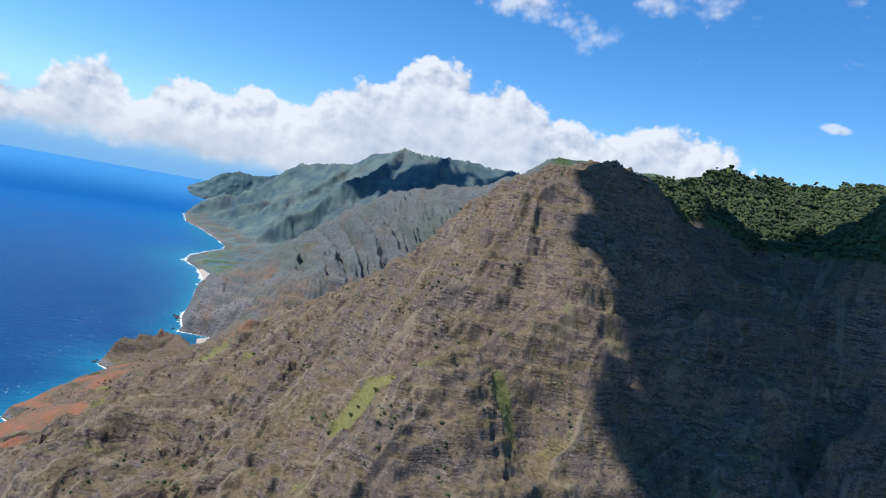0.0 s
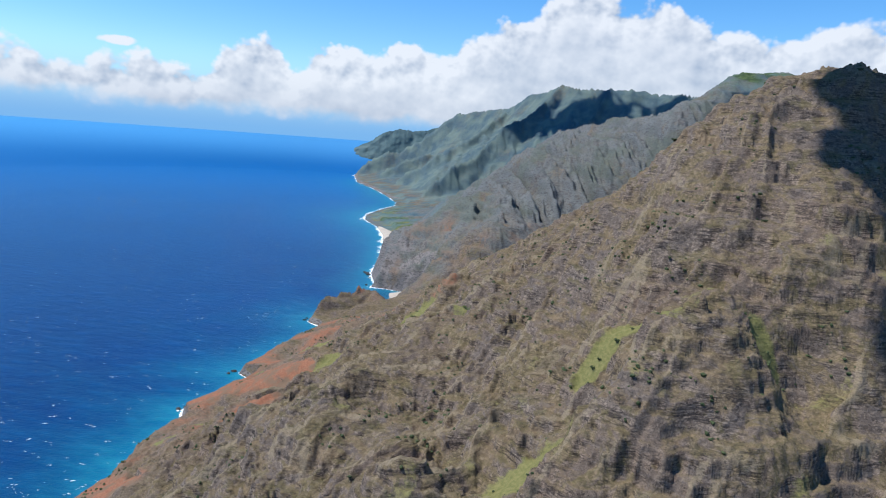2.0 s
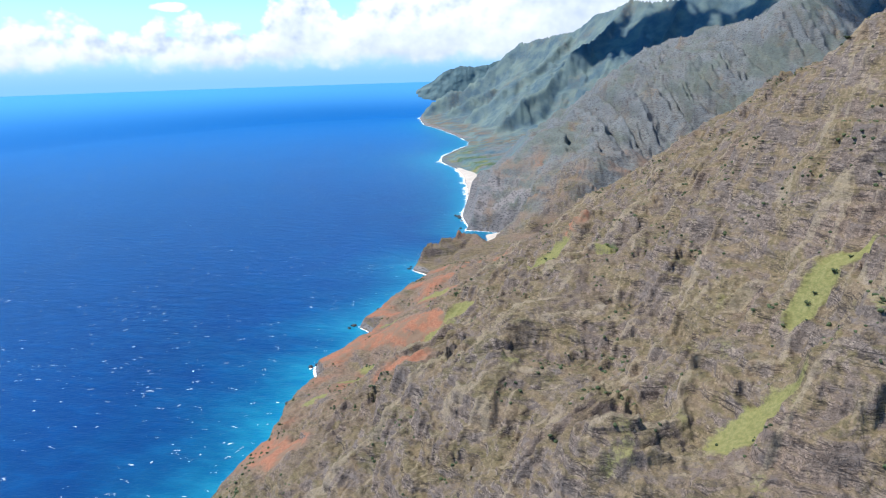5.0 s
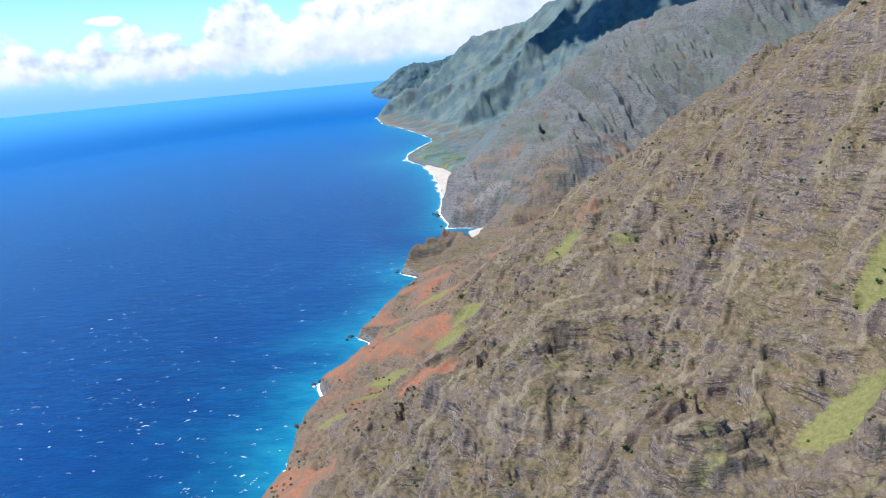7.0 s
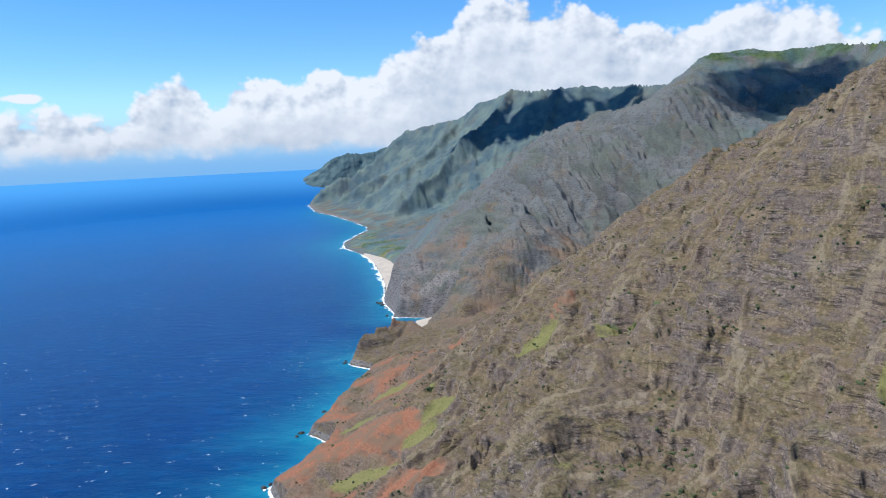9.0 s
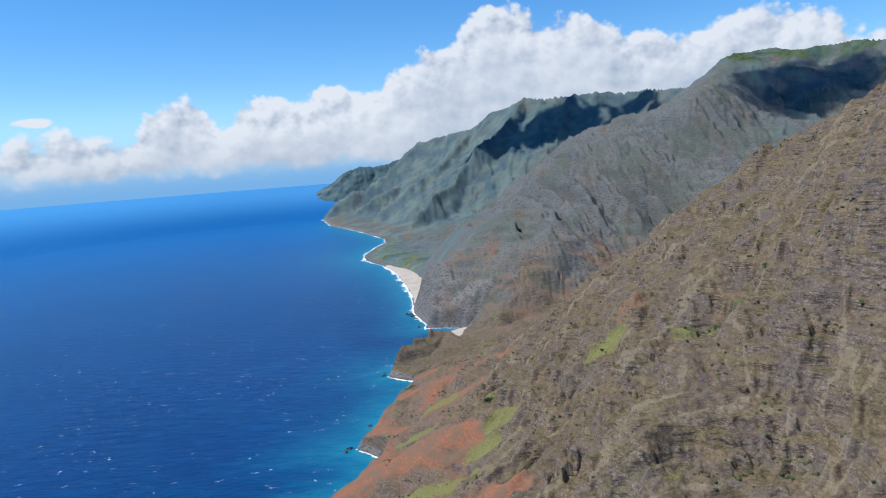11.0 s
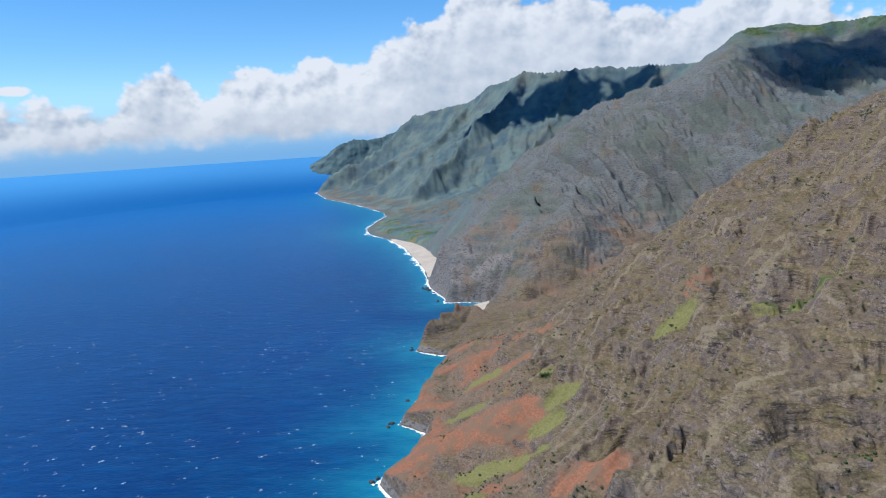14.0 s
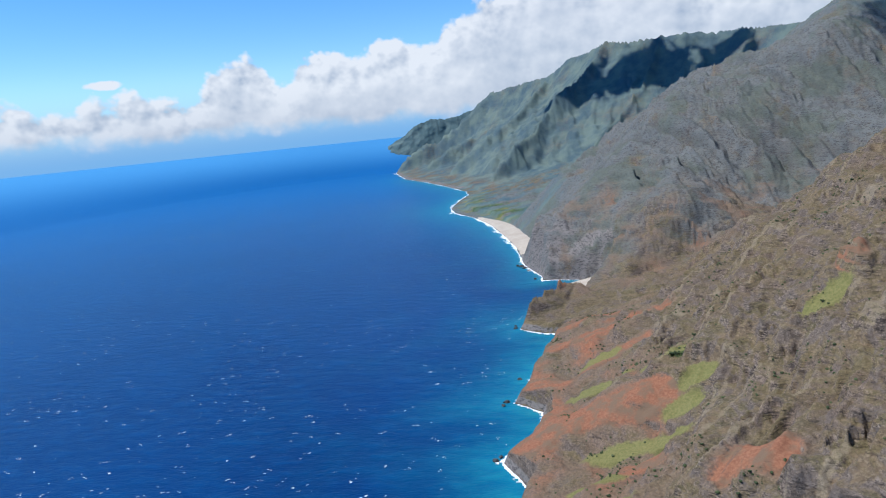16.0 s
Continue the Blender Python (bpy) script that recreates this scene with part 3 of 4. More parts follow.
def land(x, y):
    """Height of the land at places x, y, and the masks that its soil and growth follow."""
    wx, wy = 16 * fbm(x / 90, y / 90, 3, 5), 16 * fbm(x / 90, y / 90, 3, 6)
    s = inland(x + .35 * wx, y + .35 * wy)
    z0 = crests(x + .8 * wx, y + .8 * wy)
    z0 = lay(x + .3 * wx, y + .3 * wy, z0, NEAR_LIE, 70, 115)
    z0 = lay(x + .3 * wx, y + .3 * wy, z0, WALL_LIE, 150, 250, 1090)
    # flat valley floor behind the long beach
    floor = np.clip(s, 0, 400) * .16 + 5 + 4 * fbm(x / 60, y / 60, 3, 8)
    z0 = np.maximum(z0, np.where(y > 1300, floor, 4 + 24 * (1 - np.exp(-np.clip(s, 0, 300) / 45)) + np.clip(s, 0, 300) * .08))
    for kx, ky, kr, kh in KNOLLS:
        z0 = z0 + .6 * kh * np.exp(-((x - kx) ** 2 + (y - ky) ** 2) / (kr * kr))
    soft = np.zeros(x.shape)
    near = (y < 900) & (x < 130)
    for nodes, width in RED_CRESTS:
        soft[near] = np.maximum(soft[near], line(x[near], y[near], nodes, width))
    for spot in MEADOWS:
        soft[near] = np.maximum(soft[near], blob(x[near], y[near], *spot))
    rough = 1 - .85 * smooth(.3, .9, soft)
    high = smooth(10, 90, z0)
    c, l = flow(x + 1.5 * wx, y + 1.5 * wy)
    far = smooth(1100, 1500, y)
    big = smooth(2400, 3000, y)
    lam = 52 + 20 * far + 60 * big
    rib = (1 - 2.6 * np.abs(perlin(c / lam, l / (4.5 * lam), 21))) * (8.5 - 3.5 * far + 13 * big) * (1 - .6 * smooth(430, 540, z0))
    rib += (1 - 2.6 * np.abs(perlin(c / (.43 * lam), l / (2.2 * lam), 22))) * (5.6 - 2.0 * far + 7.5 * big) * (1 - .9 * smooth(400, 520, z0))
    rib += (1 - 2.6 * np.abs(perlin(c / (.17 * lam), l / (.8 * lam), 23))) * (2.4 - .4 * far + 4.0 * big) * (1 - .9 * smooth(380, 480, z0))
    calm = 1 - .75 * smooth(390, 470, z0)
    crag = calm * rough * np.clip(.45 + 1.4 * perlin(x / 55, y / 55, 26), .1, 1.1) * (1 - .4 * far - .5 * big)
    rib += crag * (2.2 * (1 - 2.6 * np.abs(perlin(x / 29, y / 29, 27))) + 3.0 * (1 - 2.6 * np.abs(perlin(x / 13, y / 13, 24))) + 1.9 * (1 - 2.6 * np.abs(perlin(x / 5.5, y / 5.5, 25))))
    flute = smooth(1180, 1320, y) * smooth(2300, 2050, y) * smooth(110, 170, z0) * smooth(440, 380, z0)
    w1, w2 = x * .87 + y * .49 + wx, y * .87 - x * .49
    rib += flute * (26 * (.42 - 2.2 * np.abs(perlin(w1 / 50, w2 / 600, 28))) + 14 * (.45 - 2.4 * np.abs(perlin(w1 / 21, w2 / 400, 29))) + 5 * (.5 - 2.4 * np.abs(perlin(w1 / 9, w2 / 160, 30))))
    rib -= flute * 20 * np.exp(-(perlin(w1 / 70, w2 / 700, 32) / .045) ** 2)
    z = z0 + (rib * (.4 + .6 * rough) - (3.2 + 2.0 * far) * (1 - 1.3 * smooth(400, 520, z0))) * high + 3 * fbm(x / 45, y / 45, 3, 31) * smooth(0, 40, z0)
    # layered lava beds: ledges and small cliffs
    beds = 9.0 * fbm(x / 210, y / 210, 3, 41) + .03 * x - .02 * y
    toe = smooth(230, 120, s) * (1 - far)
    for p, m, seed in ((19.0, .55 + .2 * toe, 42), (7.1, 1.0, 43), (3.1, 1.0, 44)):
        t = (z + beds + 2.0 * perlin(x / 38, y / 38, seed) + 1.0 * perlin(x / 8, y / 8, seed + 1) + .9 * perlin(x / 3.9, y / 3.9, seed + 2)) / p
        f = t - np.floor(t)
        step = np.floor(t) + smooth(.5, .97, f)
        strength = rough * m * (1 - big * (p < 10)) * np.clip(.55 + 2.0 * perlin(x / 34, y / 34, seed + 5), 0, 1)
        z = z + (step - t) * p * strength * smooth(8, 40, z0)
    z += 1.5 * rough * fbm(x / 5, y / 5, 3, 51) * smooth(3, 20, z0) * (1 - .7 * big)
    # sea cliff and sea bed
    cliff = np.where(s > 0, 1.5 + s * (2.5 + 1.4 * perlin(x / 22, y / 22, 61)) + 3 * fbm(x / 9, y / 9, 3, 62) * smooth(0, 8, s), s * .5)
    shore = smooth(1370, 1450, y) * (1 - smooth(2950, 3150, y))
    cliff = np.where(shore > 0, np.where(s > 0, np.minimum(cliff, cliff * (1 - shore) + shore * (.5 + .09 * s + np.maximum(0, s - 45) * 1.0)), cliff), cliff)
    z = np.minimum(z, cliff)
    return z, s, z0


def mesh_of(name, verts, quads, mat, masks=None, smooth_faces=True):
    """A mesh from arrays of places and of faces with four corners."""
    me = bpy.data.meshes.new(name)
    me.vertices.add(len(verts))
    me.vertices.foreach_set("co", np.asarray(verts, np.float32).ravel())
    me.loops.add(quads.size)
    me.loops.foreach_set("vertex_index", quads.astype(np.int32).ravel())
    me.polygons.add(len(quads))
    me.polygons.foreach_set("loop_start", np.arange(0, quads.size, quads.shape[1], dtype=np.int32))
    me.polygons.foreach_set("use_smooth", np.full(len(quads), smooth_faces))
    for key, value in (masks or {}).items():
        me.attributes.new(key, "FLOAT", "POINT").data.foreach_set("value", np.asarray(value, np.float32).ravel())
    me.update(calc_edges=True)
    me.validate()
    me.materials.append(mat)
    return me


def sheet(rows, cols):
    """Faces of a grid of rows x cols places."""
    k = np.arange(rows * cols).reshape(rows, cols)
    return np.stack([k[:-1, :-1], k[:-1, 1:], k[1:, 1:], k[1:, :-1]], -1).reshape(-1, 4)


def used_only(verts, quads, masks):
    """Leaves out places that no face uses."""
    used, where = np.unique(quads, return_inverse=True)
    return verts[used], where.reshape(quads.shape), {k: v[used] for k, v in masks.items()}


def soils(x, y, z, s, z0):
    """Where red soil, meadow, wood, far growth and far rock tinted by haze, and wet and darker rock lie."""
    red = np.zeros(x.shape)
    for nodes, width in RED_CRESTS:
        red = np.maximum(red, line(x, y, nodes, width))
    red = np.maximum(red, .62 * smooth(85, 45, z) * smooth(150, 90, s) * smooth(380, 450, y) * smooth(935, 880, y) * (.7 + 1.2 * fbm(x / 40, y / 40, 2, 70)))
    red = np.maximum(red, blob(x, y, -85, 588, 9, 11) * 1.1)
    red = np.maximum(red, blob(x, y, -284, 1034, 16, 11))
    red = np.maximum(red, .50 * smooth(960, 1060, y) * smooth(1420, 1350, y) * smooth(170, 110, z) * (.5 + 1.2 * fbm(x / 50, y / 50, 2, 72)))
    red = np.maximum(red, .55 * smooth(2450, 2650, y) * smooth(3300, 3000, y) * smooth(140, 70, z) * smooth(60, 100, s) * smooth(-400, -470, x) * (.6 + fbm(x / 90, y / 90, 2, 73)))
    red = np.maximum(red, .3 * smooth(3000, 3200, y) * smooth(60, 25, z) * (.6 + fbm(x / 120, y / 120, 2, 79)))
    meadow = np.zeros(x.shape)
    for spot in MEADOWS + [(361, 735, 14, 10, 0), (289, 611, 7, 6, 0)]:
        meadow = np.maximum(meadow, blob(x, y, *spot))
    meadow = np.maximum(meadow, .62 * line(x, y, [(-26, 511), (-44, 514), (-66, 530)], 6))
    meadow = np.maximum(meadow, smooth(700, 300, y) * smooth(60, 150, z) * (.10 + .75 * fbm(x / 26, y / 26, 2, 74)))
    meadow = np.maximum(meadow, .95 * smooth(1750, 1900, y) * smooth(2700, 2500, y) * smooth(30, 15, z) * smooth(12, 30, s) * (.70 + .9 * fbm(x / 50, y / 50, 2, 90)))
    wood = smooth(225, 290, x) * smooth(1250, 1050, y) * smooth(318, 345, z) * smooth(470, 560, y + .55 * (x - 240))
    wood = np.maximum(wood, smooth(330, 380, x) * smooth(1000, 900, y) * smooth(300, 335, z))
    wood = np.maximum(wood, smooth(430, 520, z) * smooth(1200, 1400, y) * smooth(2400, 2200, y) * (.75 + .8 * fbm(x / 60, y / 60, 2, 75)))
    wood = np.maximum(wood, .75 * smooth(1750, 1900, y) * smooth(2700, 2500, y) * smooth(36, 18, z) * smooth(30, 50, s) * (.7 + fbm(x / 40, y / 40, 3, 89)))
    wood = np.maximum(wood, .62 * line(x, y, [(-26, 514), (-44, 518), (-62, 532)], 4))
    wood = np.maximum(wood, 1.0 * blob(x, y, -193, 629, 8, 6, 0))
    hazy_growth = smooth(2350, 2900, y) * (.85 + .5 * fbm(x / 200, y / 200, 3, 77)) * smooth(4, 40, z)
    hazy_growth = np.maximum(hazy_growth, .55 * smooth(1350, 1600, y) * smooth(300, 460, x) * (.7 + fbm(x / 70, y / 70, 2, 78)))
    hazed_rock = smooth(930, 1350, y + 90 * fbm(x / 110, y / 110, 3, 86)) * smooth(2500, 2200, y) * (.80 + .5 * fbm(x / 70, y / 70, 3, 87))
    hazy_growth = np.maximum(hazy_growth, .75 * smooth(1500, 1800, y) * smooth(190, 90, z) * (.7 + fbm(x / 70, y / 70, 3, 88)))
    wet_dark_rock = smooth(11, 4, z) * smooth(0, 2.5, z) * (1 - .9 * smooth(1420, 1500, y) * smooth(3000, 2900, y))
    # darker grey rock up the cliff at the beach's near end
    wet_dark_rock = np.maximum(wet_dark_rock, smooth(1180, 1215, y) * smooth(1420, 1330, y) * smooth(130, 60, z) * smooth(-90, -190, x) * (.62 + .7 * fbm(x / 30, y / 30, 3, 85)))
    # pale dry soil along the backs of the ribs
    wx, wy = 16 * fbm(x / 90, y / 90, 3, 5), 16 * fbm(x / 90, y / 90, 3, 6)
    c, l = flow(x + 1.5 * wx, y + 1.5 * wy)
    back = np.maximum(smooth(.05, .012, np.abs(perlin(c / 52, l / 234, 21))), .85 * smooth(.06, .015, np.abs(perlin(c / 22.4, l / 114, 22))))
    back = back * smooth(1150, 1000, y) * smooth(30, 60, z) * (.75 + 1.1 * fbm(x / 30, y / 30, 2, 76))
    return {"back": back, "red": red, "meadow": meadow, "wood": wood, "hazy_growth": hazy_growth, "hazed_rock": hazed_rock, "wet_dark_rock": wet_dark_rock}


# ---- ground: one sheet, finer near the flight ----
CENTRE = (-140.0, -60.0)
spread = np.linspace(0, 1, 1150)
reach = 215 * (5080 / 215) ** (spread * .62 + .38 * spread ** 2.2)
reach = np.concatenate([np.linspace(15, 212, 36), reach])
turns = np.radians(np.concatenate([np.linspace(-180, -32, 50), np.linspace(-31, 66, 960), np.linspace(67, 180, 44)]))
rr, tt = np.meshgrid(reach, turns, indexing="ij")
gx, gy = CENTRE[0] + rr * np.sin(tt), CENTRE[1] + rr * np.cos(tt)
quads = sheet(*gx.shape)
gx, gy = gx.ravel(), gy.ravel()
quads = quads[inland(gx, gy)[quads].max(1) > -24]
verts, quads, _ = used_only(np.stack([gx, gy], -1), quads, {})
gx, gy = verts.T
gz, gs, g0 = land(gx, gy)
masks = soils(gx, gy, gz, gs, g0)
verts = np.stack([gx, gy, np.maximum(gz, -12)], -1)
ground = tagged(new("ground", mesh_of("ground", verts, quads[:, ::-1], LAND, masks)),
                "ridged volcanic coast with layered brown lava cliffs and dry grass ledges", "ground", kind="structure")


def ground_at(x, y):
    """Height of the ground under single places."""
    return land(np.atleast_1d(np.asarray(x, float)), np.atleast_1d(np.asarray(y, float)))[0]


# ---- sea ----
ring = np.concatenate([np.linspace(0, 300, 12)[:-1], 300 * (4945 / 300) ** np.linspace(0, 1, 300)])
way = np.radians(np.concatenate([np.linspace(-180, -62, 40)[:-1], np.linspace(-62, 40, 420), np.linspace(40, 180, 46)[1:]]))
rr, tt = np.meshgrid(ring, way, indexing="ij")
sx, sy = -140 + rr * np.sin(tt), rr * np.cos(tt)
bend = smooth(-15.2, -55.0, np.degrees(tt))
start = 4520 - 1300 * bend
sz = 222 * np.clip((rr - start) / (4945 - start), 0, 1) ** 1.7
ss = inland(sx, sy)
shallow = np.clip(np.exp(np.minimum(ss, 0) / (42 + 55 * smooth(1300, 2200, sy))) * 1.05 + .25 * fbm(sx / 90, sy / 90, 3, 81) * np.exp(np.minimum(ss, 0) / 160), 0, 1) * smooth(4700, 3300, rr)
sea = tagged(new("sea", mesh_of("sea", np.stack([sx, sy, sz], -1).reshape(-1, 3), sheet(*sx.shape), WATER, {"shallow": shallow, "offing_haze": .95 * smooth(550, 4700, rr) ** 1.15, "brink_haze": .95 * smooth(0, 215, sz)})),
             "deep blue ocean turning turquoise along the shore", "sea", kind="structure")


def foam_cells(name, x0, x1, y0, y1, cell, width, seed, cut):
    """Broken surf along the waterline, as a flat crust of small pieces."""
    xs, ys = np.arange(x0, x1, cell), np.arange(y0, y1, cell)
    fx, fy = np.meshgrid(xs, ys, indexing="ij")
    fx = fx + cell * .35 * perlin(fx / 3.1, fy / 3.1, seed)
    fy = fy + cell * .35 * perlin(fx / 3.7, fy / 3.7, seed + 1)
    wx, wy = 16 * fbm(fx / 90, fy / 90, 3, 5), 16 * fbm(fx / 90, fy / 90, 3, 6)
    s = inland(fx + .35 * wx, fy + .35 * wy)
    wide = width * (.35 + 1.6 * np.clip(fbm(fx / (9 * width), fy / (9 * width), 2, seed + 2) + .25, 0, 1.2))
    wild = fbm(fx / (cell * 3), fy / (cell * 3), 3, seed + 3)
    on = (s < 2 * cell) & (s + wild * width * .8 > -wide)
    on &= wild + .8 * smooth(-wide * 1.2, 0, s) > cut
    q = sheet(*fx.shape)
    q = q[on.ravel()[q].min(1)]
    v = np.stack([fx, fy, .35 + .25 * wild], -1).reshape(-1, 3)
    v, q, _ = used_only(v, q, {})
    return tagged(new(name, mesh_of(name, v, q[:, ::-1], FOAM)), "broken white surf washing against the shore rocks", "surf", kind="stuff")


foam_cells("surf", -372, -190, 380, 1280, 1.5, 7.0, 91, .20)
foam_cells("surf", -640, -296, 1280, 2320, 3.0, 12.0, 95, .18)
foam_cells("surf", -1240, -520, 2320, 4500, 6.0, 14.0, 99, .25)

# whitecaps: flecks scattered over the open water
rng = np.random.default_rng(4)
caps_v, caps_q = [], []
for _ in range(4200):
    r, a = 260 + 2300 * rng.random() ** 1.25, radians(rng.uniform(-60, 2))
    x, y = -140 + r * math.sin(a), r * math.cos(a)
    if rng.random() > .25 + 1.4 * float(perlin(np.array(x / 120), np.array(y / 120), 83)) + .4:
        continue
    if float(inland(np.array([x]), np.array([y]))[0]) > -12:
        continue
    ln, wd, turn = rng.uniform(.4, 1.7) * (1 + r / 2200), rng.uniform(.16, .42) * (1 + r / 1500), rng.normal(.35, .25)
    for piece in range(rng.integers(1, 4)):
        ox, oy = x + rng.normal(0, 1.6), y + rng.normal(0, .9)
        k = len(caps_v)
        for u, v in ((-1, -.2), (-.1, -1), (1, .1), (.2, 1)):
            u, v = u * ln * rng.uniform(.6, 1), v * wd * rng.uniform(.6, 1)
            caps_v.append((ox + u * math.cos(turn) - v * math.sin(turn), oy + u * math.sin(turn) + v * math.cos(turn), .3))
        caps_q.append((k, k + 1, k + 2, k + 3))
tagged(new("whitecaps", mesh_of("whitecaps", np.array(caps_v), np.array(caps_q), FOAM)), "small scattered whitecaps on the open sea", "waves", kind="stuff")


# ---- beaches ----
def beach(name, y0, y1, width, label):
    """A strip of sand along the waterline, thin at both ends."""
    c = np.array(COAST, float)
    ys = np.linspace(y0, y1, 120)
    cols = np.linspace(-.12, 1, 24)
    t = np.linspace(0, 1, 120)[:, None]
    w = width * np.sin(np.pi * np.clip(t * .94 + .06, 0, 1)) ** .6 * (1 + .25 * fbm(ys / 60, ys * 0, 2, 111))[:, None] + 2
    by = np.repeat(ys[:, None], 24, 1)
    bx = np.interp(by, c[:, 1], c[:, 0]) + cols[None, :] * w
    bz = np.where(cols[None, :] < 0, -.6, 5.2 * np.clip(cols, 0, 1)[None, :] ** .8) + .3 * fbm(bx / 12, by / 12, 2, 112) + .5
    return tagged(new(name, mesh_of(name, np.stack([bx, by, bz], -1).reshape(-1, 3), sheet(120, 24), SAND)), label, "beach", kind="structure")


beach("beach", 1395, 2000, 50, "long pale sand beach at the foot of a dark cliff")
v, rows = [], 30
for i in range(rows):
    for j in range(20):
        u, w = i / (rows - 1), j / 19
        v.append((-252 + 46 * u + 4 * math.sin(5 * w), 1126 + 66 * w - 8 * (1 - u), .4 + 4.5 * u + 3.2 * u * w))
tagged(new("cove_beach", mesh_of("cove_beach", np.array(v), sheet(rows, 20)[:, ::-1], SAND)), "small pale sand beach inside a sheltered cove", "beach", kind="structure")

# ---- the last headland, far along the coast ----
hu, hv = np.meshgrid(np.linspace(0, 1, 160), np.linspace(0, 1, 40), indexing="ij")
ha = np.radians(-14.6 + 12.1 * hu)
profile = np.interp(hu, (0, .04, .14, .24, .36, .46, .56, .64, 1), (128, 156, 208, 280, 330, 316, 330, 350, 390)) + 13 * fbm(hu * 22, hu * 0 + .3, 4, 121)
hr = 4690 + 130 * hv + 14 * fbm(hu * 14, hv * 3, 3, 122)
hz = 30 + (profile - 30) * hv ** .8
tagged(new("distant_headland", mesh_of("distant_headland", np.stack([-140 + hr * np.sin(ha), 60 + hr * np.cos(ha), hz], -1).reshape(-1, 3), sheet(160, 40)[:, ::-1], FAR_HAZY_WOOD)),
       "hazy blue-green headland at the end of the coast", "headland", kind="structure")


# ---- clouds overhead, whose shade lies on the valley, the bowl under the peaks and the far wall ----
def vapour(name, through_light):
    m, n = material(name)
    at = n.add("ShaderNodeTexCoord").outputs["Object"]
    white = n.add("ShaderNodeBsdfDiffuse", {0: n.mix(n.noise(at, 0.01), (0.80, 0.82, 0.85, 1), (0.88, 0.89, 0.90, 1))})
    clear = n.add("ShaderNodeBsdfTransparent")
    n.add("ShaderNodeOutputMaterial", {0: n.add("ShaderNodeMixShader", {0: through_light, 1: white.outputs[0], 2: clear.outputs[0]}).outputs[0]})
    return m


THICK, VEIL, THIN = vapour("cloud_vapour", 0.0), vapour("cloud_veil", 0.985), vapour("thin_cloud_vapour", 0.70)


def cloud(puffs, height, seed, mat=THICK):
    """A flat-bottomed heap of rounded puffs: (x, y, radius)."""
    rng = random.Random(seed)
    bm = bmesh.new()
    for x, y, r in puffs:
        for k in range(4):
            size = r * (1 if k == 0 else rng.uniform(.45, .7))
            a = rng.uniform(0, 6.28)
            off = 0 if k == 0 else r * .55
            part = bmesh.ops.create_icosphere(bm, subdivisions=3, radius=size)["verts"]
            for v in part:
                w = v.co * (1 + .35 * noise.noise(v.co * (2.2 / size) + Vector((seed, x, y))) + .15 * noise.noise(v.co * (6 / size)))
                v.co = (x + off * math.cos(a) + w.x, y + off * math.sin(a) + w.y, height + max(w.z * .55, -.12 * size))
    me = bpy.data.meshes.new("cumulus_cloud")
    bm.to_mesh(me)
    bm.free()
    me.shade_smooth()
    me.materials.append(mat)
    return tagged(new("cumulus_cloud", me), "white flat-bottomed cumulus cloud drifting high over the coast", "cloud", kind="structure")


cloud([(-198, 402, 46), (-222, 345, 46), (-238, 290, 46), (-272, 235, 46), (-300, 182, 46), (-160, 350, 55), (-180, 280, 70), (-200, 200, 75), (-215, 130, 60), (-100, 365, 70), (-105, 450, 65),
       (-90, 220, 120), (-10, 395, 105), (-10, 515, 70), (30, 260, 140), (100, 465, 140), (120, 560, 60), (200, 260, 160), (280, 445, 170), (410, 435, 160), (230, 545, 90), (330, 560, 110), (440, 580, 120)], 1100, 1)
cloud([(-40, 1575, 85), (50, 1620, 100), (145, 1635, 95), (80, 1550, 75), (190, 1580, 70)], 1400, 2, THIN)
cloud([(-1290, 3150, 240), (-1040, 3270, 260), (-800, 3230, 260), (-560, 3070, 240), (-380, 2910, 220), (-860, 3050, 220)], 2400, 3, VEIL)


# ---- growth ----
ICO = bmesh.new()
bmesh.ops.create_icosphere(ICO, subdivisions=1, radius=1)
ICO_V = np.array([v.co[:] for v in ICO.verts])
ICO_F = np.array([[v.index for v in f.verts] for f in ICO.faces])
ICO.free()


def clumps(name, x, y, size, mat, label, category, seed, sink=.35):
    """Many small rounded leaf clumps on the ground, as one mesh."""
    rng = np.random.default_rng(seed)
    z = ground_at(x, y)
    on = z > 4
    x, y, z, size = x[on], y[on], z[on], size[on]
    k = len(x)
    lump = ICO_V[None] * (1 + rng.uniform(-.28, .28, (k, len(ICO_V), 1)))
    lump = lump * size[:, None, None] * np.stack([rng.uniform(.8, 1.3, k), rng.uniform(.8, 1.3, k), rng.uniform(.6, 1.0, k)], -1)[:, None]
    lump += np.stack([x, y, z + size * sink], -1)[:, None]
    faces = (ICO_F[None] + (np.arange(k) * len(ICO_V))[:, None, None]).reshape(-1, 3)
    return tagged(new(name, mesh_of(name, lump.reshape(-1, 3), faces, mat, smooth_faces=False)), label, category, kind="stuff")


rng = np.random.default_rng(11)
# scrub on the dry slopes, thicker in folds
px, py = rng.uniform(-320, 260, 60000), rng.uniform(240, 900, 60000)
dense = np.clip(-.12 + 1.5 * fbm(px / 40, py / 40, 4, 131), 0, 1)
take = (rng.random(60000) < dense * .55) & (inland(px, py) > 8)
clumps("scrub", px[take], py[take], rng.uniform(.35, 1.15, take.sum()) ** 1.3, LEAF, "low dark green scrub dotted over dry rocky slopes", "scrub", 12)
# woods on the plateau
px, py = rng.uniform(190, 680, 60000), rng.uniform(430, 1250, 60000)
pz, ps, p0 = land(px, py)
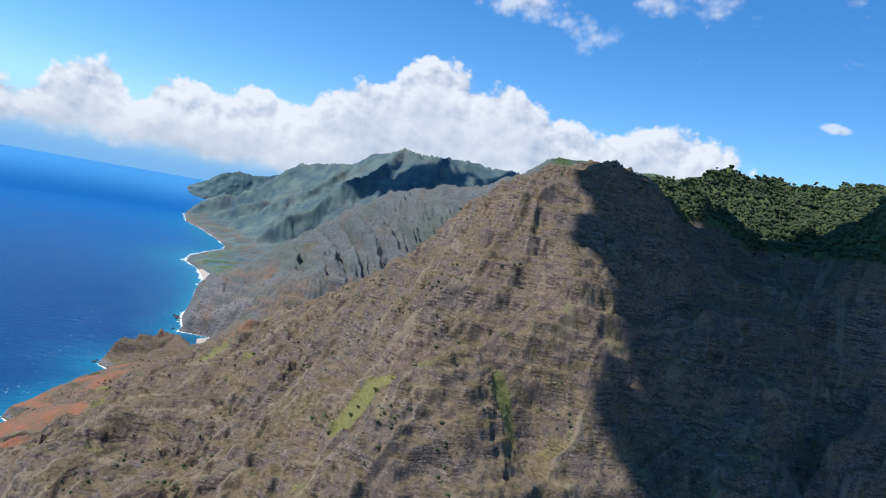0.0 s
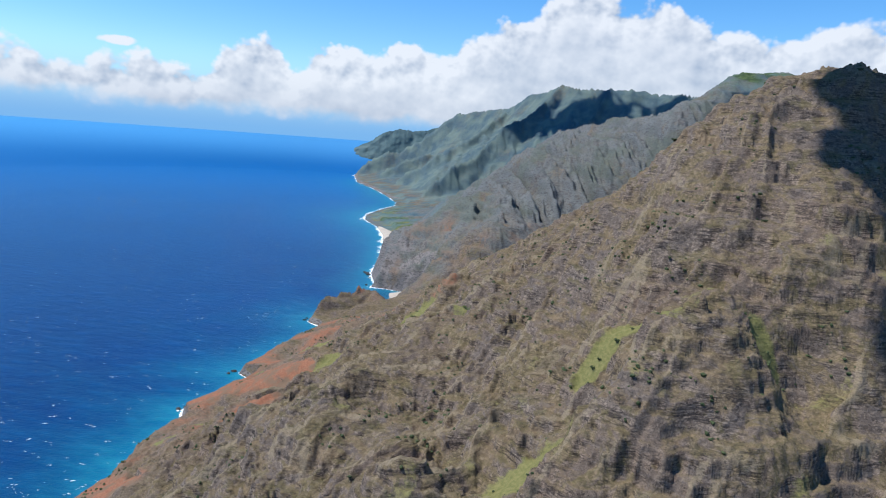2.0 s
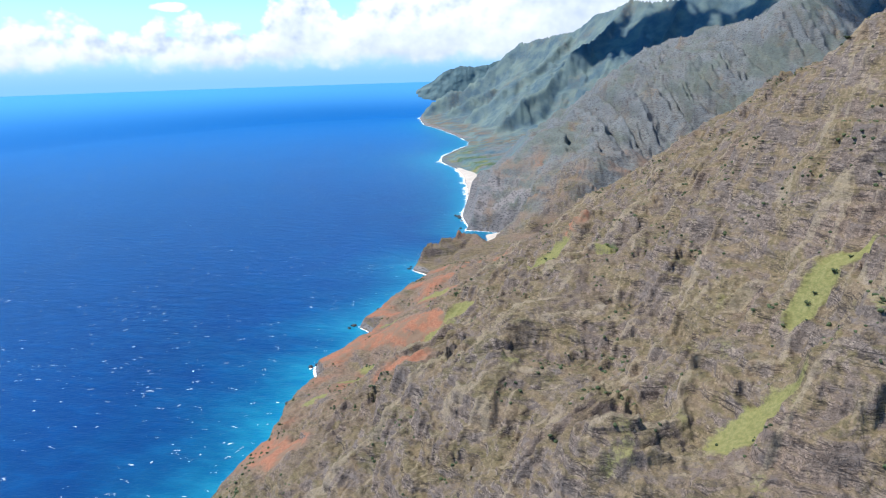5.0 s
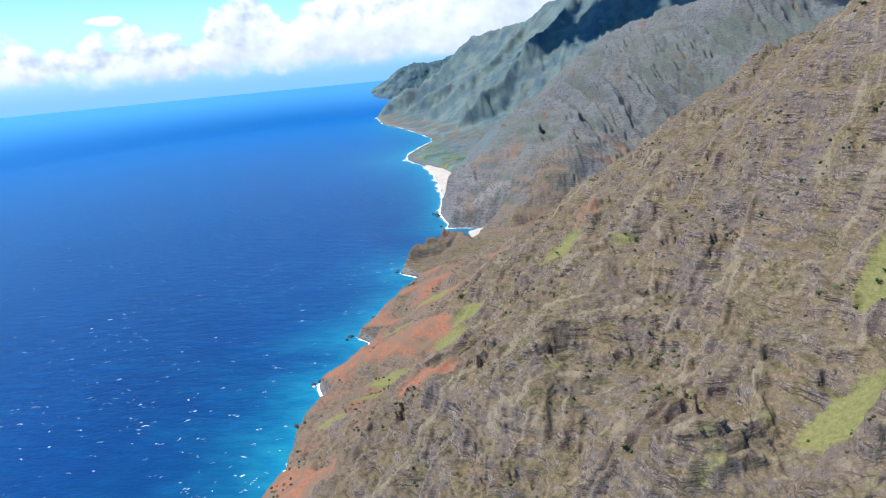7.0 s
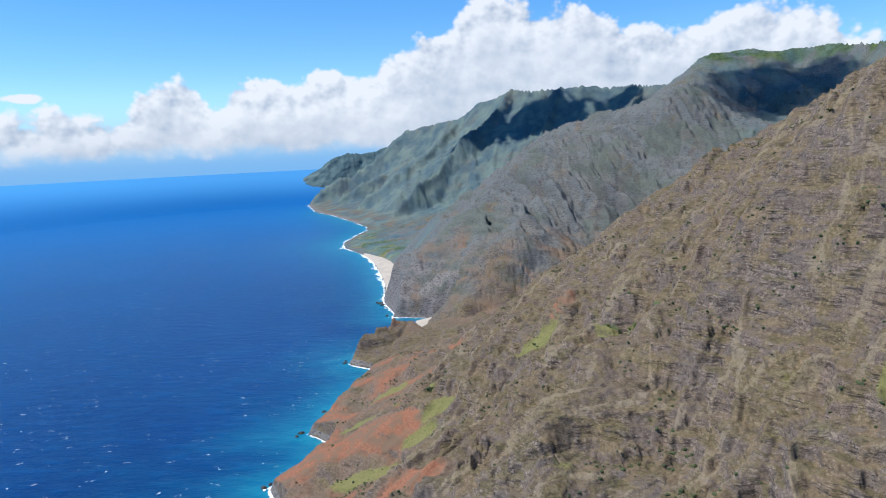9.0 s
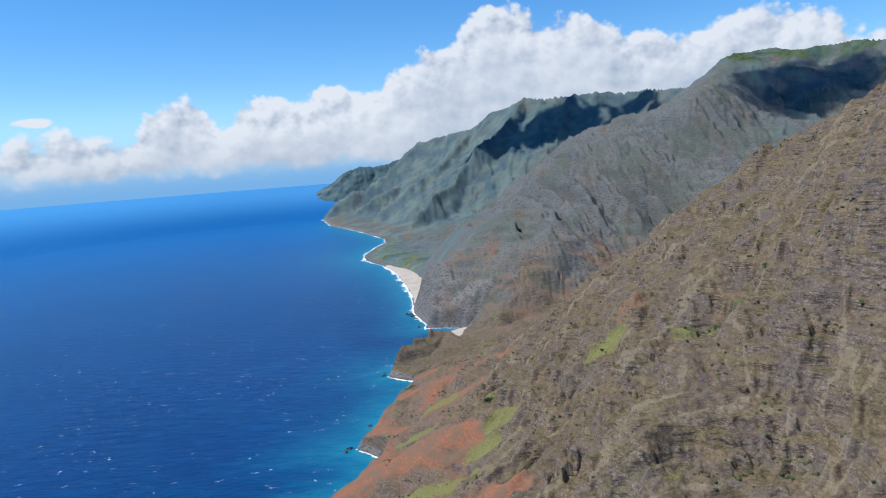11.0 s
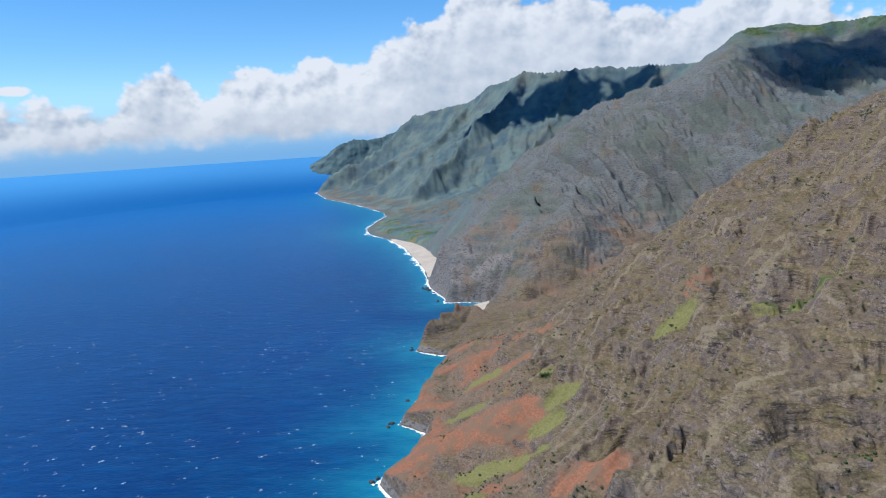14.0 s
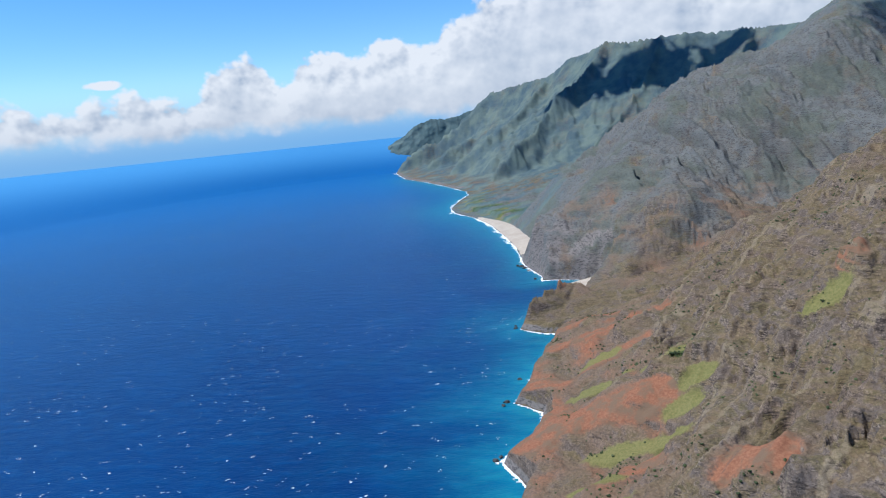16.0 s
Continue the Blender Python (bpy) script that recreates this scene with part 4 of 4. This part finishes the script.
take = soils(px, py, pz, ps, p0)["wood"] + .5 * fbm(px / 30, py / 30, 2, 133) > .45
clumps("woodland", px[take], py[take], rng.uniform(1.0, 2.7, take.sum()), LEAF, "dense dark green woodland on the ridge plateau", "woodland", 13, .6)


def part(name, bm, mat, parent, label=""):
    me = bpy.data.meshes.new(name)
    bm.to_mesh(me)
    bm.free()
    me.shade_smooth()
    me.materials.append(mat)
    ob = new(name, me)
    ob.parent = parent
    return tagged(ob, label)


def shrub(name, mat, label, category, seed, height=1.0):
    """A low tree: short forked stem and an uneven crown of many leaf clumps."""
    rng = random.Random(seed)
    base = new(name)
    bm = bmesh.new()
    tips = []
    for k in range(5):
        a, lean = k * 1.26 + rng.uniform(-.3, .3), rng.uniform(.25, .55)
        low, top = Vector((0, 0, -.25)), Vector((lean * math.cos(a), lean * math.sin(a), .55 + rng.uniform(0, .25))) * height
        stem = bmesh.ops.create_cone(bm, segments=6, radius1=.07 * height, radius2=.03 * height, depth=(top - low).length, cap_ends=True)["verts"]
        turn = (top - low).to_track_quat("Z", "Y").to_matrix().to_4x4()
        bmesh.ops.transform(bm, matrix=Matrix.Translation((low + top) / 2) @ turn, verts=stem)
        tips.append(top)
    part("trunk", bm, BARK, base, "short forked grey-brown stems")
    bm = bmesh.new()
    for k in range(46):
        tip = rng.choice(tips)
        c = tip + Vector((rng.gauss(0, .24), rng.gauss(0, .24), rng.gauss(.08, .15))) * height
        r = rng.uniform(.10, .24) * height
        for v in bmesh.ops.create_icosphere(bm, subdivisions=1, radius=r)["verts"]:
            v.co = v.co * rng.uniform(.7, 1.25) + c
    part("crown", bm, mat, base)
    return tagged(base, label, category, "single shrubs on the slopes")


def plant(first, places, seed):
    """Copies of a shrub on the ground at (x, y, size)."""
    rng = random.Random(seed)
    for k, (x, y, size) in enumerate(places):
        m = Matrix.Translation((x, y, float(ground_at(x, y)[0]))) @ Matrix.Rotation(rng.uniform(0, 6.28), 4, "Z")
        ob = first if k == 0 else copy_thing(first, Matrix())
        ob.matrix_basis = m
        ob.scale = (size, size, size * rng.uniform(.8, 1.0))


plant(shrub("shrub", LEAF, "dark green rounded shrub on a grassy ledge", "shrub", 3),
      [(50, 338, 2.6), (33, 340, 1.8), (22, 336, 1.6), (25, 338, 1.3), (41, 347, 1.2), (-193, 629, 3.4), (-188, 633, 3.0), (-198, 626, 3.2), (-191, 624, 2.6), (-201, 632, 2.4), (-184, 627, 2.2),
       (-110, 573, 1.8), (-178, 655, 2.0), (82, 512, 2.2), (100, 517, 2.4), (150, 500, 2.2), (158, 497, 1.8), (212, 490, 2.4), (222, 505, 2.6), (228, 512, 2.2), (190, 492, 1.9), (114, 400, 1.8)], 5)
plant(shrub("bright_shrub", BRIGHT_LEAF, "yellow-green leafy shrub among the ridge woods", "shrub", 4),
      [(289, 611, 4.0), (294, 614, 3.6), (285, 615, 3.2), (-42, 514, 2.6), (-36, 516, 2.2), (-48, 518, 2.4), (-54, 523, 2.0), (-61, 528, 1.8)], 6)


def sea_rock(seed):
    """A low wave-washed block of lava with broken sides."""
    bm = bmesh.new()
    bmesh.ops.create_icosphere(bm, subdivisions=3, radius=1)
    for v in bm.verts:
        w = v.co.copy()
        v.co *= 1 + .45 * noise.noise(w * 1.6 + Vector((seed, 0, 0))) + .2 * noise.noise(w * 4 + Vector((0, seed, 0)))
        v.co.z = round(v.co.z * 3) / 3 * .5 + v.co.z * .5
    me = bpy.data.meshes.new("sea_rock")
    bm.to_mesh(me)
    bm.free()
    me.materials.append(BASALT)
    return tagged(new("sea_rock", me), "dark lava rock standing in the surf", "rock", "rocks in the surf")


for k, (x, y, size) in enumerate([(-336, 1332, 5.5), (-344, 1340, 4.0), (-330, 1318, 4.5), (-322, 1296, 3.5), (-312, 1228, 3.6), (-344, 722, 3.4), (-347, 714, 2.6), (-340, 958, 3.0), (-349, 606, 3.2),
                                  (-345, 612, 2.4), (-332, 780, 2.6), (-339, 530, 2.8), (-326, 445, 2.8), (-340, 968, 2.2)]):
    rock = sea_rock(k * 3.7)
    rock.matrix_basis = Matrix.Translation((x, y, size * .08)) @ Matrix.Rotation(k * 1.9, 4, "Z") @ Matrix.Diagonal((size, size * .7, size * .55, 1))
